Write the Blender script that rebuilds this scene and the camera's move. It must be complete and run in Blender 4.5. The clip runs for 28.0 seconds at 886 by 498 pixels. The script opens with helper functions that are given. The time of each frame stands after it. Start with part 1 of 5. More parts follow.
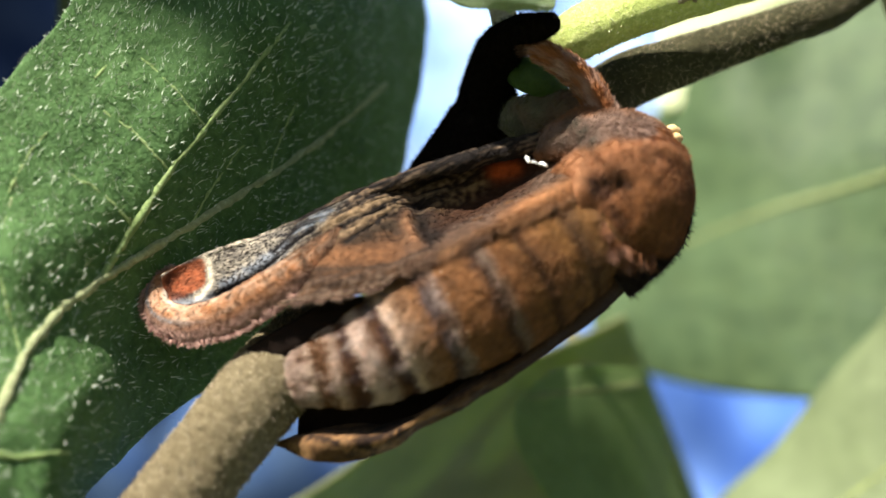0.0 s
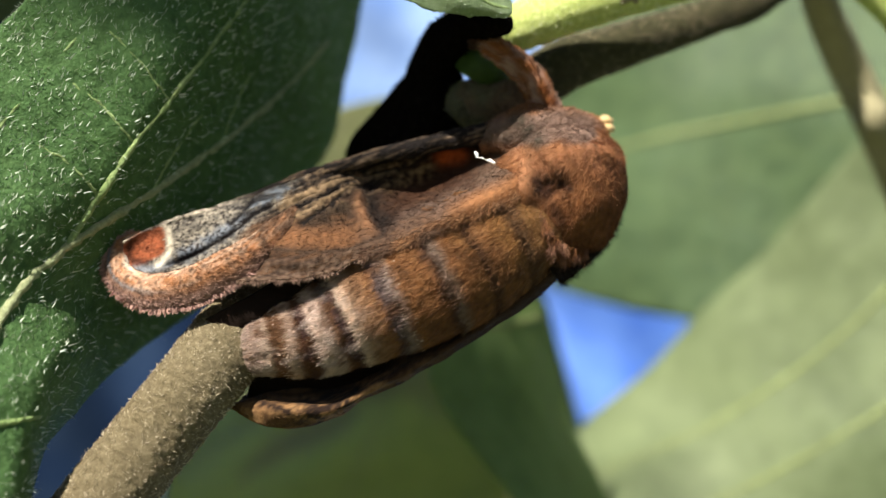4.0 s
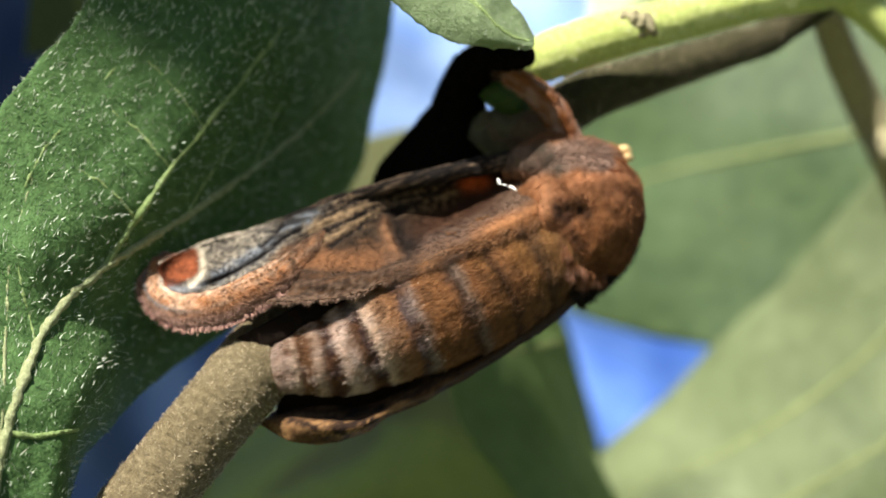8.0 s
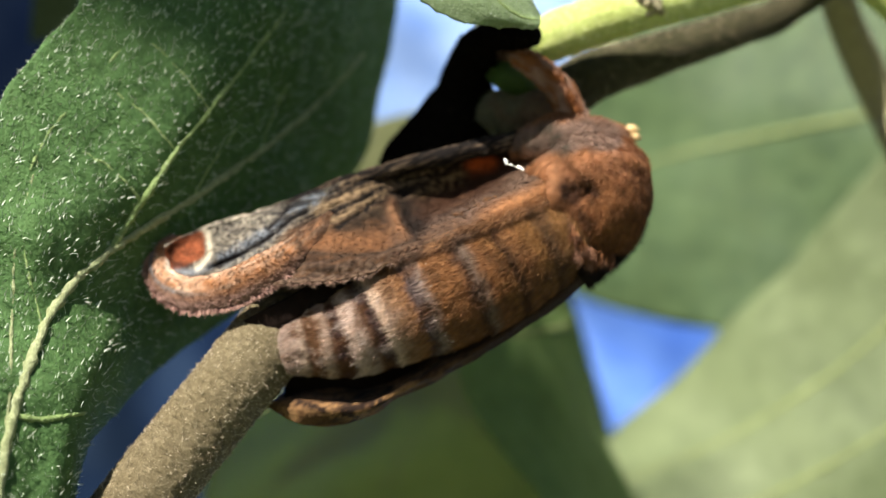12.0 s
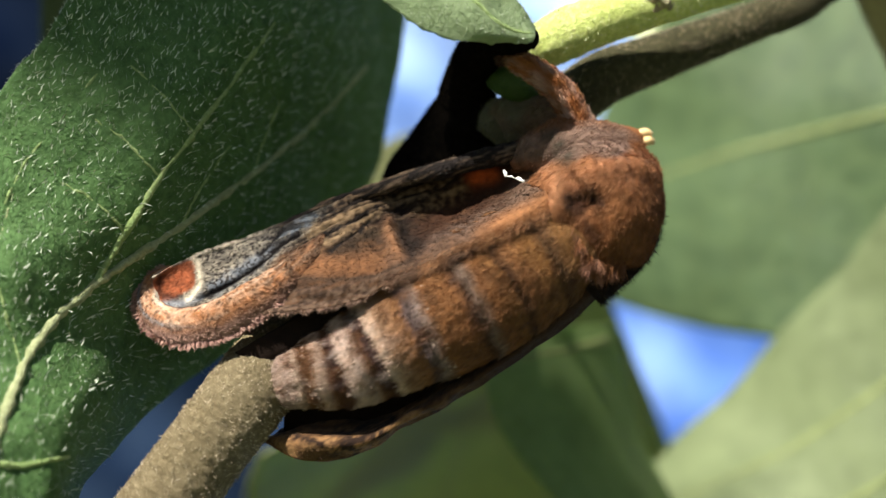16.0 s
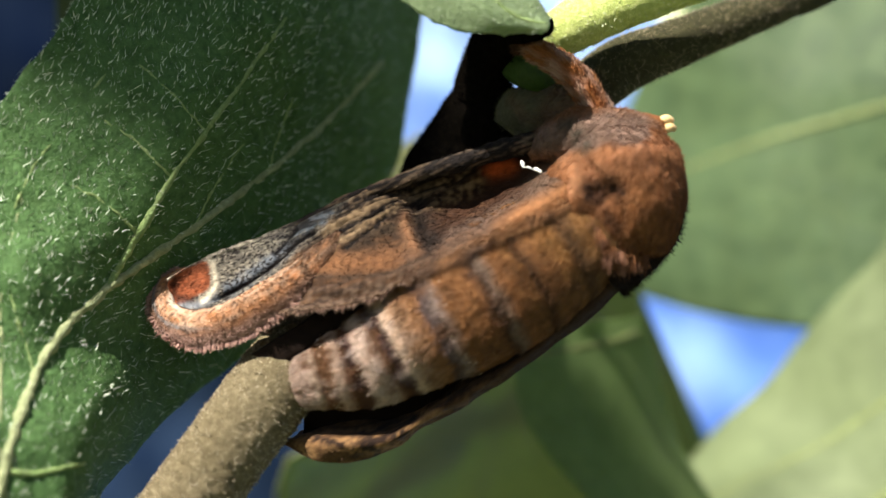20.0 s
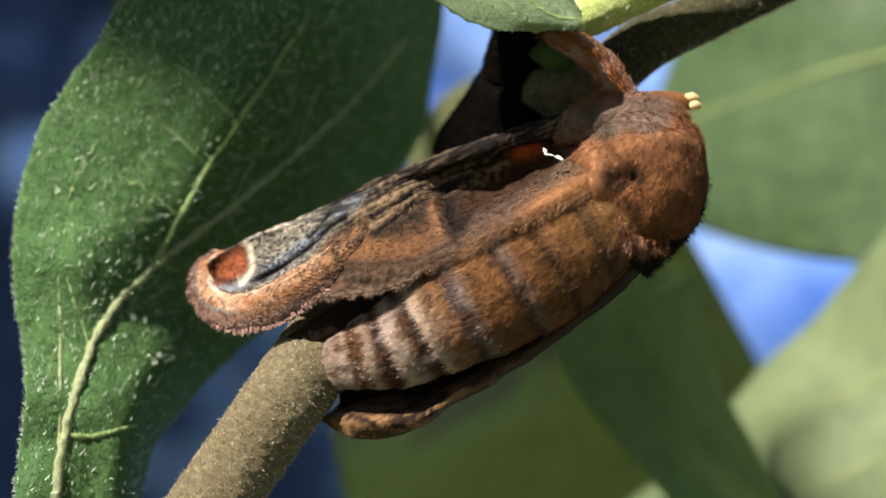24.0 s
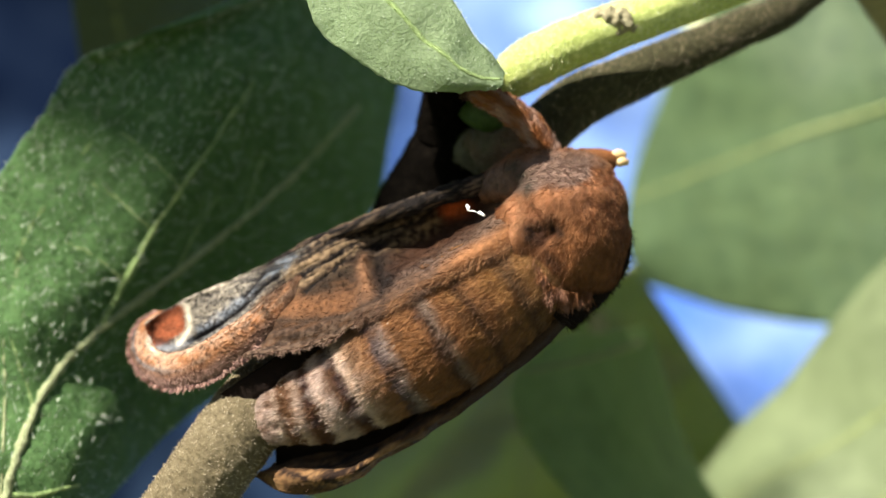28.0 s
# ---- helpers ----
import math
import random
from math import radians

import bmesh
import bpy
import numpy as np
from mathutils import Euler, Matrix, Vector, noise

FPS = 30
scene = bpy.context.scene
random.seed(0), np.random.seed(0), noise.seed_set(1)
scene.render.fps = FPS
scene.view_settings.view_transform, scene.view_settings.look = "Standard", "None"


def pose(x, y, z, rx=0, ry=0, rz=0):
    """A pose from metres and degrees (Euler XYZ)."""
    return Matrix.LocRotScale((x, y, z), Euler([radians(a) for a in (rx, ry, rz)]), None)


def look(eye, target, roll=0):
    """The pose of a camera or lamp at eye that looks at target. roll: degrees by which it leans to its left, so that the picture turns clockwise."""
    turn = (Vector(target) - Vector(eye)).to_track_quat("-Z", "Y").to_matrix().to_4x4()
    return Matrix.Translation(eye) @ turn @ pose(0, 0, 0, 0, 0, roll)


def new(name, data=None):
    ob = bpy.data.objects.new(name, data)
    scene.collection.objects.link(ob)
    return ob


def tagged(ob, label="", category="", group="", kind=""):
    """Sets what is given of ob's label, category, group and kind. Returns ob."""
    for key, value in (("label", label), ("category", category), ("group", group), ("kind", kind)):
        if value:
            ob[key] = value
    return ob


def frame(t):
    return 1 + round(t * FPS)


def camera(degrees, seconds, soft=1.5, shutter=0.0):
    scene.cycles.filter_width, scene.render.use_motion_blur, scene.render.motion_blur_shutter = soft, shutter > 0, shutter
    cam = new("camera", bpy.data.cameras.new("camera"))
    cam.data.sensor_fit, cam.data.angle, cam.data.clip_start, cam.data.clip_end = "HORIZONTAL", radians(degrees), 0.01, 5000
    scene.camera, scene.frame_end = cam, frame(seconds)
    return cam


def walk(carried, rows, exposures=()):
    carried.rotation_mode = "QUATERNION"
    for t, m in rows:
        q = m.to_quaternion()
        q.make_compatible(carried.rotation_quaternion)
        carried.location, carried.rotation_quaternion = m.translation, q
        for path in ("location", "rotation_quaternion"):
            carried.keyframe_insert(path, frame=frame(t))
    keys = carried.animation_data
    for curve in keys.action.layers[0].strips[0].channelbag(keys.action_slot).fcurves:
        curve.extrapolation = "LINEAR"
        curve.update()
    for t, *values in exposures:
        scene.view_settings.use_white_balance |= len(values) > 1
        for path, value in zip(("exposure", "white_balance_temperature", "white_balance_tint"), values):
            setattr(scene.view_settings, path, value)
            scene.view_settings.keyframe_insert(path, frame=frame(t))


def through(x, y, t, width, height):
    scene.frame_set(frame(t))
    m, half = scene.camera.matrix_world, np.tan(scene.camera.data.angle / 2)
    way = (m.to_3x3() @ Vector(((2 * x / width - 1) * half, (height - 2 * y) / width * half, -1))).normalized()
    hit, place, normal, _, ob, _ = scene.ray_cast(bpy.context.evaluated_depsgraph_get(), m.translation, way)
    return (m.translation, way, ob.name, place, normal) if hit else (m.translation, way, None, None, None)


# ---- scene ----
MM = 0.001

# ---- camera and its way: millimetres and degrees ----
PATH = [
    (0, (-0.374, -75.872, -11.216), (-1.636, 3.299, 0.201), -0.76),
    (0.5, (-0.141, -75.722, -8.955), (-2.870, 3.623, 0.893), 0.15),
    (1, (-0.896, -77.313, -5.380), (-1.620, 2.492, 0.150), 1.73),
    (1.5, (-3.472, -80.393, -3.414), (0.449, -0.582, 0.437), 2.17),
    (2, (-5.340, -81.864, -2.578), (2.012, -2.218, -0.990), 2.46),
    (2.5, (-5.633, -82.489, -2.038), (2.046, -2.860, -1.469), 2.47),
    (4.5, (-5.954, -81.821, -2.952), (0.540, -2.120, -0.585), 1.61),
    (5, (-6.125, -81.781, -3.055), (0.274, -2.093, -0.054), 1.77),
    (5.5, (-6.749, -84.140, -2.980), (-0.321, -4.451, -0.114), 1.73),
    (6, (-7.109, -86.778, -2.280), (-0.078, -7.111, -0.345), 1.73),
    (6.5, (-7.659, -86.541, -2.434), (0.155, -6.986, 0.711), 2.13),
    (7, (-7.584, -86.274, -2.398), (-0.254, -6.694, 1.252), 2.35),
    (7.5, (-6.334, -85.162, -2.192), (-1.307, -5.379, 0.872), 2.45),
    (8, (-5.958, -84.968, -3.225), (-0.585, -5.209, -0.116), 2.23),
    (8.5, (-6.254, -84.856, -2.976), (-0.859, -5.092, -0.045), 2.31),
    (9, (-6.463, -85.077, -3.028), (-0.708, -5.350, 0.198), 2.33),
    (9.5, (-6.775, -84.900, -2.909), (-1.137, -5.166, 0.356), 2.39),
    (10, (-6.989, -84.933, -3.426), (-1.083, -5.232, 0.180), 2.34),
    (10.5, (-6.640, -84.836, -2.986), (-1.261, -5.073, -0.011), 2.35),
    (11, (-6.516, -84.469, -3.108), (-1.555, -4.681, -0.076), 2.28),
    (11.5, (-5.767, -83.962, -3.303), (-1.731, -4.102, -0.820), 2.05),
    (12, (-5.812, -84.610, -3.714), (-0.870, -4.807, -1.064), 1.86),
    (12.5, (-6.179, -85.648, -4.137), (0.041, -5.945, -1.173), 1.68),
    (14.5, (-4.744, -88.031, -4.506), (-0.235, -8.226, -1.209), 0.27),
    (15, (-3.834, -86.404, -3.354), (-0.511, -6.511, -0.908), 0.25),
    (15.5, (-1.475, -85.565, -2.533), (0.061, -5.616, -0.113), -0.30),
    (16, (-0.808, -80.015, -3.048), (-0.618, -0.075, 0.043), -0.36),
    (16.5, (-0.504, -77.161, -2.123), (-1.368, 2.816, -0.391), -0.35),
    (17, (0.294, -77.578, -3.251), (0.150, 2.383, -0.757), -0.52),
    (17.5, (0.078, -77.984, -3.149), (0.200, 1.941, 0.290), -1.17),
    (18, (0.131, -78.435, -3.235), (-0.380, 1.484, 0.326), -1.33),
    (18.5, (-0.281, -78.530, -3.428), (-1.184, 1.387, 0.095), -1.42),
    (19, (0.844, -78.576, -3.757), (-0.034, 1.362, -0.713), -1.56),
    (19.5, (1.235, -78.322, -3.461), (-0.213, 1.623, -0.883), -1.55),
    (20, (0.284, -78.307, -3.430), (-1.530, 1.604, -0.133), -1.72),
    (20.5, (-1.023, -77.807, -3.763), (-5.140, 2.006, -0.181), -1.95),
    (22.5, (1.257, -79.216, 1.611), (-4.173, 0.591, 0.463), -1.22),
    (23, (2.613, -80.260, 2.390), (-2.697, -0.479, -0.199), -1.60),
    (23.5, (2.979, -80.796, 2.613), (-2.069, -1.003, -0.158), -1.82),
    (24, (3.820, -80.686, 2.094), (-2.770, -1.015, -0.923), -2.40),
    (24.5, (6.239, -80.981, 1.526), (0.235, -1.262, -1.426), -2.90),
    (25, (6.828, -81.660, 1.238), (0.963, -1.894, -0.474), -3.01),
    (25.5, (8.429, -82.344, 0.754), (2.377, -2.577, 0.026), -3.38),
    (26, (9.954, -81.586, 0.209), (1.250, -2.069, 1.389), -3.39),
    (26.5, (9.720, -81.461, 0.021), (0.722, -1.991, 1.937), -3.29),
    (27, (9.487, -81.392, 0.065), (0.645, -1.904, 1.906), -3.14),
    (27.5, (9.916, -81.469, -0.127), (0.972, -1.989, 1.599), -3.31),
    (28, (10.070, -81.588, 0.197), (1.058, -2.110, 1.623), -3.31),
]


def mm(p):
    return tuple(c * MM for c in p)


cam = camera(30, 28.0, 1.5)
cam.data.dof.use_dof = True
cam.data.dof.focus_distance = 79.5 * MM
cam.data.dof.aperture_fstop = 28
walk(cam, [(t, look(mm(eye), mm(target), roll)) for t, eye, target, roll in PATH],
     exposures=[(0, 1.12), (1, 0.72), (2, 0.74), (5, 0.88), (9, 0.90), (12, 0.90), (15, 0.94), (16, 0.88), (18, 1.03), (20, 1.02), (23, 0.76), (24, 0.82), (25, 1.14), (28, 1.08)])

# ---- world, sun ----
SUN_TO = Vector((-0.40, -0.47, 0.79)).normalized()
world = bpy.data.worlds.new("world")
scene.world = world
world.use_nodes = True
wn = world.node_tree
sky = wn.nodes.new("ShaderNodeTexSky")
sky.sky_type = "NISHITA"
sky.sun_disc = False
sky.sun_elevation = math.asin(SUN_TO.z)
sky.sun_rotation = math.atan2(SUN_TO.x, SUN_TO.y)
wn.links.new(sky.outputs[0], wn.nodes["Background"].inputs[0])
wn.nodes["Background"].inputs[1].default_value = 0.036
sun = new("sun", bpy.data.lights.new("sun", "SUN"))
sun.data.energy = 5.6
sun.data.angle = radians(0.8)
sun.data.color = (1.0, 0.94, 0.84)
sun.matrix_world = look(SUN_TO, (0, 0, 0))

# ---- materials ----
rng = np.random.default_rng(7)


class Nodes:
    """A small writer for node materials."""

    def __init__(self, name):
        self.mat = bpy.data.materials.new(name)
        self.mat.use_nodes = True
        self.tree = self.mat.node_tree
        self.bsdf = self.tree.nodes["Principled BSDF"]
        self.out = self.tree.nodes["Material Output"]

    def add(self, kind, **values):
        node = self.tree.nodes.new(kind)
        for key, value in values.items():
            if key in node.inputs:
                node.inputs[key].default_value = value
        return node

    def link(self, a, b):
        self.tree.links.new(a, b)

    def noise(self, scale, detail=4.0, rough=0.6, stretch=None):
        tc = self.tree.nodes.new("ShaderNodeTexCoord")
        node = self.add("ShaderNodeTexNoise", Scale=scale, Detail=detail, Roughness=rough)
        if stretch:
            mp = self.tree.nodes.new("ShaderNodeMapping")
            mp.inputs["Scale"].default_value = stretch
            self.link(tc.outputs["Object"], mp.inputs["Vector"])
            self.link(mp.outputs[0], node.inputs["Vector"])
        else:
            self.link(tc.outputs["Object"], node.inputs["Vector"])
        return node.outputs["Fac"]

    def ramp(self, fac, stops):
        node = self.tree.nodes.new("ShaderNodeValToRGB")
        ramp = node.color_ramp
        while len(ramp.elements) < len(stops):
            ramp.elements.new(0.5)
        for el, (at, col) in zip(ramp.elements, stops):
            el.position = at
            el.color = (*col, 1) if len(col) == 3 else col
        self.link(fac, node.inputs[0])
        return node.outputs[0]

    def mix(self, a, b, fac, mode="MIX"):
        node = self.tree.nodes.new("ShaderNodeMix")
        node.data_type = "RGBA"
        node.blend_type = mode
        for slot, value in ((0, fac), (6, a), (7, b)):
            if isinstance(value, (int, float)):
                node.inputs[slot].default_value = value
            elif isinstance(value, tuple):
                node.inputs[slot].default_value = (*value, 1)
            else:
                self.link(value, node.inputs[slot])
        return node.outputs[2]

    def bump(self, height, strength, distance):
        node = self.add("ShaderNodeBump", Strength=strength, Distance=distance)
        self.link(height, node.inputs["Height"])
        self.link(node.outputs[0], self.bsdf.inputs["Normal"])

    def base(self, socket, rough=0.6, spec=0.4):
        self.link(socket, self.bsdf.inputs["Base Color"])
        self.bsdf.inputs["Roughness"].default_value = rough
        self.bsdf.inputs["Specular IOR Level"].default_value = spec
        return self

    def thin(self, socket, share):
        """Lets a share of the light through, as a leaf does."""
        tr = self.tree.nodes.new("ShaderNodeBsdfTranslucent")
        self.link(socket, tr.inputs["Color"])
        mx = self.tree.nodes.new("ShaderNodeMixShader")
        mx.inputs[0].default_value = share
        self.link(self.bsdf.outputs[0], mx.inputs[1])
        self.link(tr.outputs[0], mx.inputs[2])
        self.link(mx.outputs[0], self.out.inputs["Surface"])


def leaf_material(name, dark, light, vein, through, rough=0.5, scale=1.0, spec=0.4, grain_mix=0.62):
    n = Nodes(name)
    big = n.noise(230 * scale, 3)
    fine = n.noise(1900 * scale, 4, 0.7)
    col = n.ramp(big, [(0.3, dark), (0.7, light)])
    col = n.mix(col, n.ramp(fine, [(0.3, tuple(c * 0.6 for c in dark)), (0.72, tuple(c * 1.5 for c in light))]), grain_mix)
    tc = n.tree.nodes.new("ShaderNodeTexCoord")
    vo = n.add("ShaderNodeTexVoronoi", Scale=1250 * scale)
    vo.feature = "DISTANCE_TO_EDGE"
    n.link(tc.outputs["Object"], vo.inputs["Vector"])
    net = n.ramp(vo.outputs["Distance"], [(0.0, (1, 1, 1)), (0.10, (0, 0, 0))])
    col = n.mix(col, vein, n.mix((0, 0, 0), (0.16, 0.16, 0.16), net))
    n.base(col, rough, spec)
    grain = n.noise(5200 * scale, 3, 0.7)
    both = n.mix(n.mix(fine, grain, 0.5), vo.outputs["Distance"], 0.25)
    n.bump(both, 0.95, 0.0003)
    n.thin(n.mix(col, (0.35, 0.6, 0.05), 0.5), through)
    return n.mat


def painted(name, rough, grain, amount, bumpy, sheen=0.0, island=0.0):
    """Colour from the mesh's own pattern, broken up by grain."""
    n = Nodes(name)
    at = n.tree.nodes.new("ShaderNodeAttribute")
    at.attribute_name = "pattern"
    fine = n.noise(grain, 5, 0.75)
    wide = n.noise(grain * 0.18, 3, 0.6)
    col = n.mix(at.outputs["Color"], n.ramp(fine, [(0.25, (0.35, 0.32, 0.3)), (0.5, (1, 1, 1)), (0.8, (1.5, 1.4, 1.3))]), amount, "MULTIPLY")
    col = n.mix(col, n.ramp(wide, [(0.3, (0.6, 0.58, 0.56)), (0.7, (1.25, 1.2, 1.15))]), amount * 0.8, "MULTIPLY")
    if island:
        geo = n.tree.nodes.new("ShaderNodeNewGeometry")
        col = n.mix(col, n.ramp(geo.outputs["Random Per Island"], [(0.0, (0.5, 0.48, 0.46)), (0.5, (1, 1, 1)), (1.0, (1.6, 1.55, 1.5))]), island, "MULTIPLY")
    n.base(col, rough, 0.12)
    n.bsdf.inputs["Sheen Weight"].default_value = sheen
    if bumpy:
        n.bump(fine, bumpy, 0.00015)
    return n.mat


def bark_material(name, dark, mid, light, scale=1.0, rough=0.85, spec=0.25):
    n = Nodes(name)
    big = n.noise(350 * scale, 4)
    fine = n.noise(3200 * scale, 5, 0.8)
    col = n.ramp(big, [(0.3, mid), (0.7, light)])
    col = n.mix(col, n.ramp(fine, [(0.3, dark), (0.5, mid), (0.72, tuple(min(1, c * 1.5) for c in light))]), 0.65)
    n.base(col, rough, spec)
    n.bump(fine, 0.9, 0.0002)
    return n.mat


def plain(name, col, rough=0.5, spec=0.4):
    n = Nodes(name)
    var = n.noise(900, 3)
    n.base(n.ramp(var, [(0.3, tuple(c * 0.75 for c in col)), (0.7, tuple(min(1, c * 1.2) for c in col))]), rough, spec)
    return n.mat


M_LEAF = leaf_material("hairy_leaf", (0.042, 0.098, 0.030), (0.090, 0.172, 0.058), (0.13, 0.21, 0.07), 0.06, 0.7, 1.0, 0.14)
M_LEAF_TOP = leaf_material("pale_leaf", (0.20, 0.28, 0.13), (0.36, 0.46, 0.26), (0.34, 0.44, 0.22), 0.4, 0.6, 1.7, 0.3, 0.35)
M_LEAF_FAR = leaf_material("far_leaf", (0.030, 0.058, 0.024), (0.104, 0.160, 0.072), (0.2, 0.27, 0.1), 0.22, 0.6, 0.25, 0.3, 0.3)
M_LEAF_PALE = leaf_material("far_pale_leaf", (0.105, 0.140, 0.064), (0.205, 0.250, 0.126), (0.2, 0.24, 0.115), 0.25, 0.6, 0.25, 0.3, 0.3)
# Near-white leaf colour stands for the sun's glare on it.
M_LEAF_GLARE = leaf_material("glare_leaf", (0.66, 0.72, 0.40), (0.82, 0.85, 0.56), (0.5, 0.6, 0.3), 0.4, 0.6, 0.25, 0.3, 0.3)
# Shaded copy of the leaf, lightened to make up for missing fill light.
M_LEAF_DARK = leaf_material("shaded_leaf", (0.17, 0.245, 0.088), (0.285, 0.385, 0.155), (0.28, 0.36, 0.13), 0.4, 0.6, 0.25, 0.3, 0.3)
M_LEAF_OLIVE = leaf_material("olive_leaf", (0.11, 0.12, 0.055), (0.25, 0.26, 0.125), (0.27, 0.28, 0.1), 0.3, 0.6, 0.25, 0.3, 0.3)
# Drooping leaf: darker, greyer tones than the other leaves.
M_LEAF_DROOP = leaf_material("drooping_leaf", (0.03, 0.05, 0.03), (0.055, 0.08, 0.05), (0.08, 0.11, 0.06), 0.12)
M_LEAF_BUD = leaf_material("bud_skin", (0.03, 0.06, 0.012), (0.06, 0.11, 0.02), (0.07, 0.12, 0.03), 0.3)
M_VEIN = bark_material("leaf_vein", (0.13, 0.20, 0.055), (0.23, 0.33, 0.11), (0.34, 0.43, 0.19), 1.0, 0.6)
M_VEIN_GREY = bark_material("grey_vein", (0.15, 0.18, 0.075), (0.30, 0.34, 0.165), (0.44, 0.47, 0.28), 1.0, 0.75)
M_VEIN_FAR = plain("far_vein", (0.19, 0.23, 0.08), 0.6)
M_HAIR = plain("leaf_hair", (0.62, 0.70, 0.55), 0.45, 0.3)
M_TWIG = bark_material("twig_bark", (0.055, 0.040, 0.020), (0.150, 0.118, 0.062), (0.235, 0.195, 0.120))
M_TWIG_FAR = bark_material("side_twig_bark", (0.19, 0.17, 0.085), (0.33, 0.30, 0.17), (0.44, 0.39, 0.25))
M_STEM = bark_material("green_stem", (0.32, 0.39, 0.08), (0.54, 0.64, 0.17), (0.70, 0.78, 0.32))
# Brown bark, darkened further to carry the green stem's shade.
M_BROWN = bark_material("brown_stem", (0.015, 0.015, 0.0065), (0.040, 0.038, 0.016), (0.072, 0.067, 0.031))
# Near-black bark: the stalk's shade is put into its colour.
M_STALK_SHADE = bark_material("shade_dark_stalk", (0.002, 0.0018, 0.0015), (0.005, 0.0042, 0.0034), (0.010, 0.008, 0.006), rough=1.0, spec=0.0)
M_DOWN = plain("stem_down", (0.66, 0.70, 0.46), 0.6)
M_TWIGDOWN = plain("twig_down", (0.50, 0.42, 0.29), 0.6)
M_BODY = painted("moth_scales", 0.75, 3000, 0.62, 0.6, 0.03)
M_FUR = painted("moth_fur", 0.6, 2500, 0.3, 0.0, 0.05, 0.36)
M_CLAW = plain("claw_horn", (0.75, 0.52, 0.25), 0.4)
M_WHITE = plain("white_scale", (0.85, 0.82, 0.78), 0.5)

# ---- shaping tools (all lengths in millimetres until the mesh is written) ----


def spline(points, n):
    """n points on a smooth curve through the given ones, evenly in parameter."""
    p = np.asarray(points, float)
    p = np.concatenate([2 * p[:1] - p[1:2], p, 2 * p[-1:] - p[-2:-1]])
    s = np.linspace(0, len(p) - 3 - 1e-9, n)
    i = s.astype(int)
    f = (s - i).reshape(-1, *([1] * (p.ndim - 1)))
    a, b, c, d = p[i], p[i + 1], p[i + 2], p[i + 3]
    return 0.5 * (2 * b + (c - a) * f + (2 * a - 5 * b + 4 * c - d) * f**2 + (3 * b - a - 3 * c + d) * f**3)


def unit(a):
    return a / np.maximum(np.linalg.norm(a, axis=-1, keepdims=True), 1e-9)


def wobble(p, scale, seed=0.0):
    """Smooth noise for an array of points."""
    flat = p.reshape(-1, 3) * scale + seed
    return np.array([noise.noise(Vector(q)) for q in flat]).reshape(p.shape[:-1])


class Surf:
    """A grid of points: u along the first axis, v along the second, closed round v where it is a tube."""

    def __init__(self, grid, closed=False):
        self.p, self.closed = grid, closed
        du = np.gradient(grid, axis=0)
        if closed:
            dv = (np.roll(grid, -1, 1) - np.roll(grid, 1, 1)) / 2
        else:
            dv = np.gradient(grid, axis=1)
        self.du, self.n = unit(du), unit(np.cross(du, dv))
        self.area = np.linalg.norm(np.cross(du, dv), axis=-1)
        nu, nv = grid.shape[:2]
        self.u = np.repeat(np.linspace(0, 1, nu)[:, None], nv, 1)
        self.v = np.repeat(np.linspace(0, 1, nv, endpoint=not closed)[None], nu, 0)
        self.col = None

    def paint(self, fn):
        self.col = np.clip(fn(self.u, self.v, self.p), 0, 1)
        return self

    def turned(self):
        self.n = -self.n
        return self

    def faces(self, flip=False):
        nu, nv = self.p.shape[:2]
        idx = np.arange(nu * nv).reshape(nu, nv)
        if self.closed:
            idx = np.concatenate([idx, idx[:, :1]], 1)
        a, b, c, d = idx[:-1, :-1], idx[1:, :-1], idx[1:, 1:], idx[:-1, 1:]
        q = np.stack([a, b, c, d], -1).reshape(-1, 4)
        return q[:, ::-1] if flip else q

    def sample(self, count, gen, keep=None):
        """Points spread evenly over the surface, with normal, run of u and colour."""
        w = self.area.copy()
        if keep is not None:
            w = w * keep(self.u, self.v, self.p)
        w = w[:-1] if self.closed else w[:-1, :-1]
        pick = gen.choice(w.size, count, p=(w / w.sum()).ravel())
        i, j = np.unravel_index(pick, w.shape)
        a, b = gen.random((2, count, 1))
        k = (j + 1) % self.p.shape[1]

        def at(g):
            return (g[i, j] * (1 - a) + g[i + 1, j] * a) * (1 - b) + (g[i, k] * (1 - a) + g[i + 1, k] * a) * b
        col = at(self.col) if self.col is not None else None
        return at(self.p), unit(at(self.n)), unit(at(self.du)), col, at(self.u[..., None])[:, 0], at(self.v[..., None])[:, 0]


def write(name, verts, faces, material, parent=None, label="", col=None, smooth=True):
    me = bpy.data.meshes.new(name)
    verts = np.asarray(verts, float) * MM
    if isinstance(faces, np.ndarray):
        me.vertices.add(len(verts))
        me.vertices.foreach_set("co", verts.ravel())
        k = faces.shape[1]
        me.loops.add(faces.size)
        me.loops.foreach_set("vertex_index", faces.ravel().astype(np.int32))
        me.polygons.add(len(faces))
        me.polygons.foreach_set("loop_start", np.arange(0, faces.size, k, dtype=np.int32))
        me.update(calc_edges=True)
        me.validate()
    else:
        me.from_pydata(verts.tolist(), [], faces)
    if col is not None:
        at = me.attributes.new("pattern", "FLOAT_COLOR", "POINT")
        at.data.foreach_set("color", np.concatenate([col, np.ones((len(col), 1))], 1).ravel())
    me.polygons.foreach_set("use_smooth", np.full(len(me.polygons), smooth))
    me.materials.append(material)
    ob = new(name, me)
    if parent is not None:
        ob.parent = parent
    if label:
        ob["label"] = label
    return ob


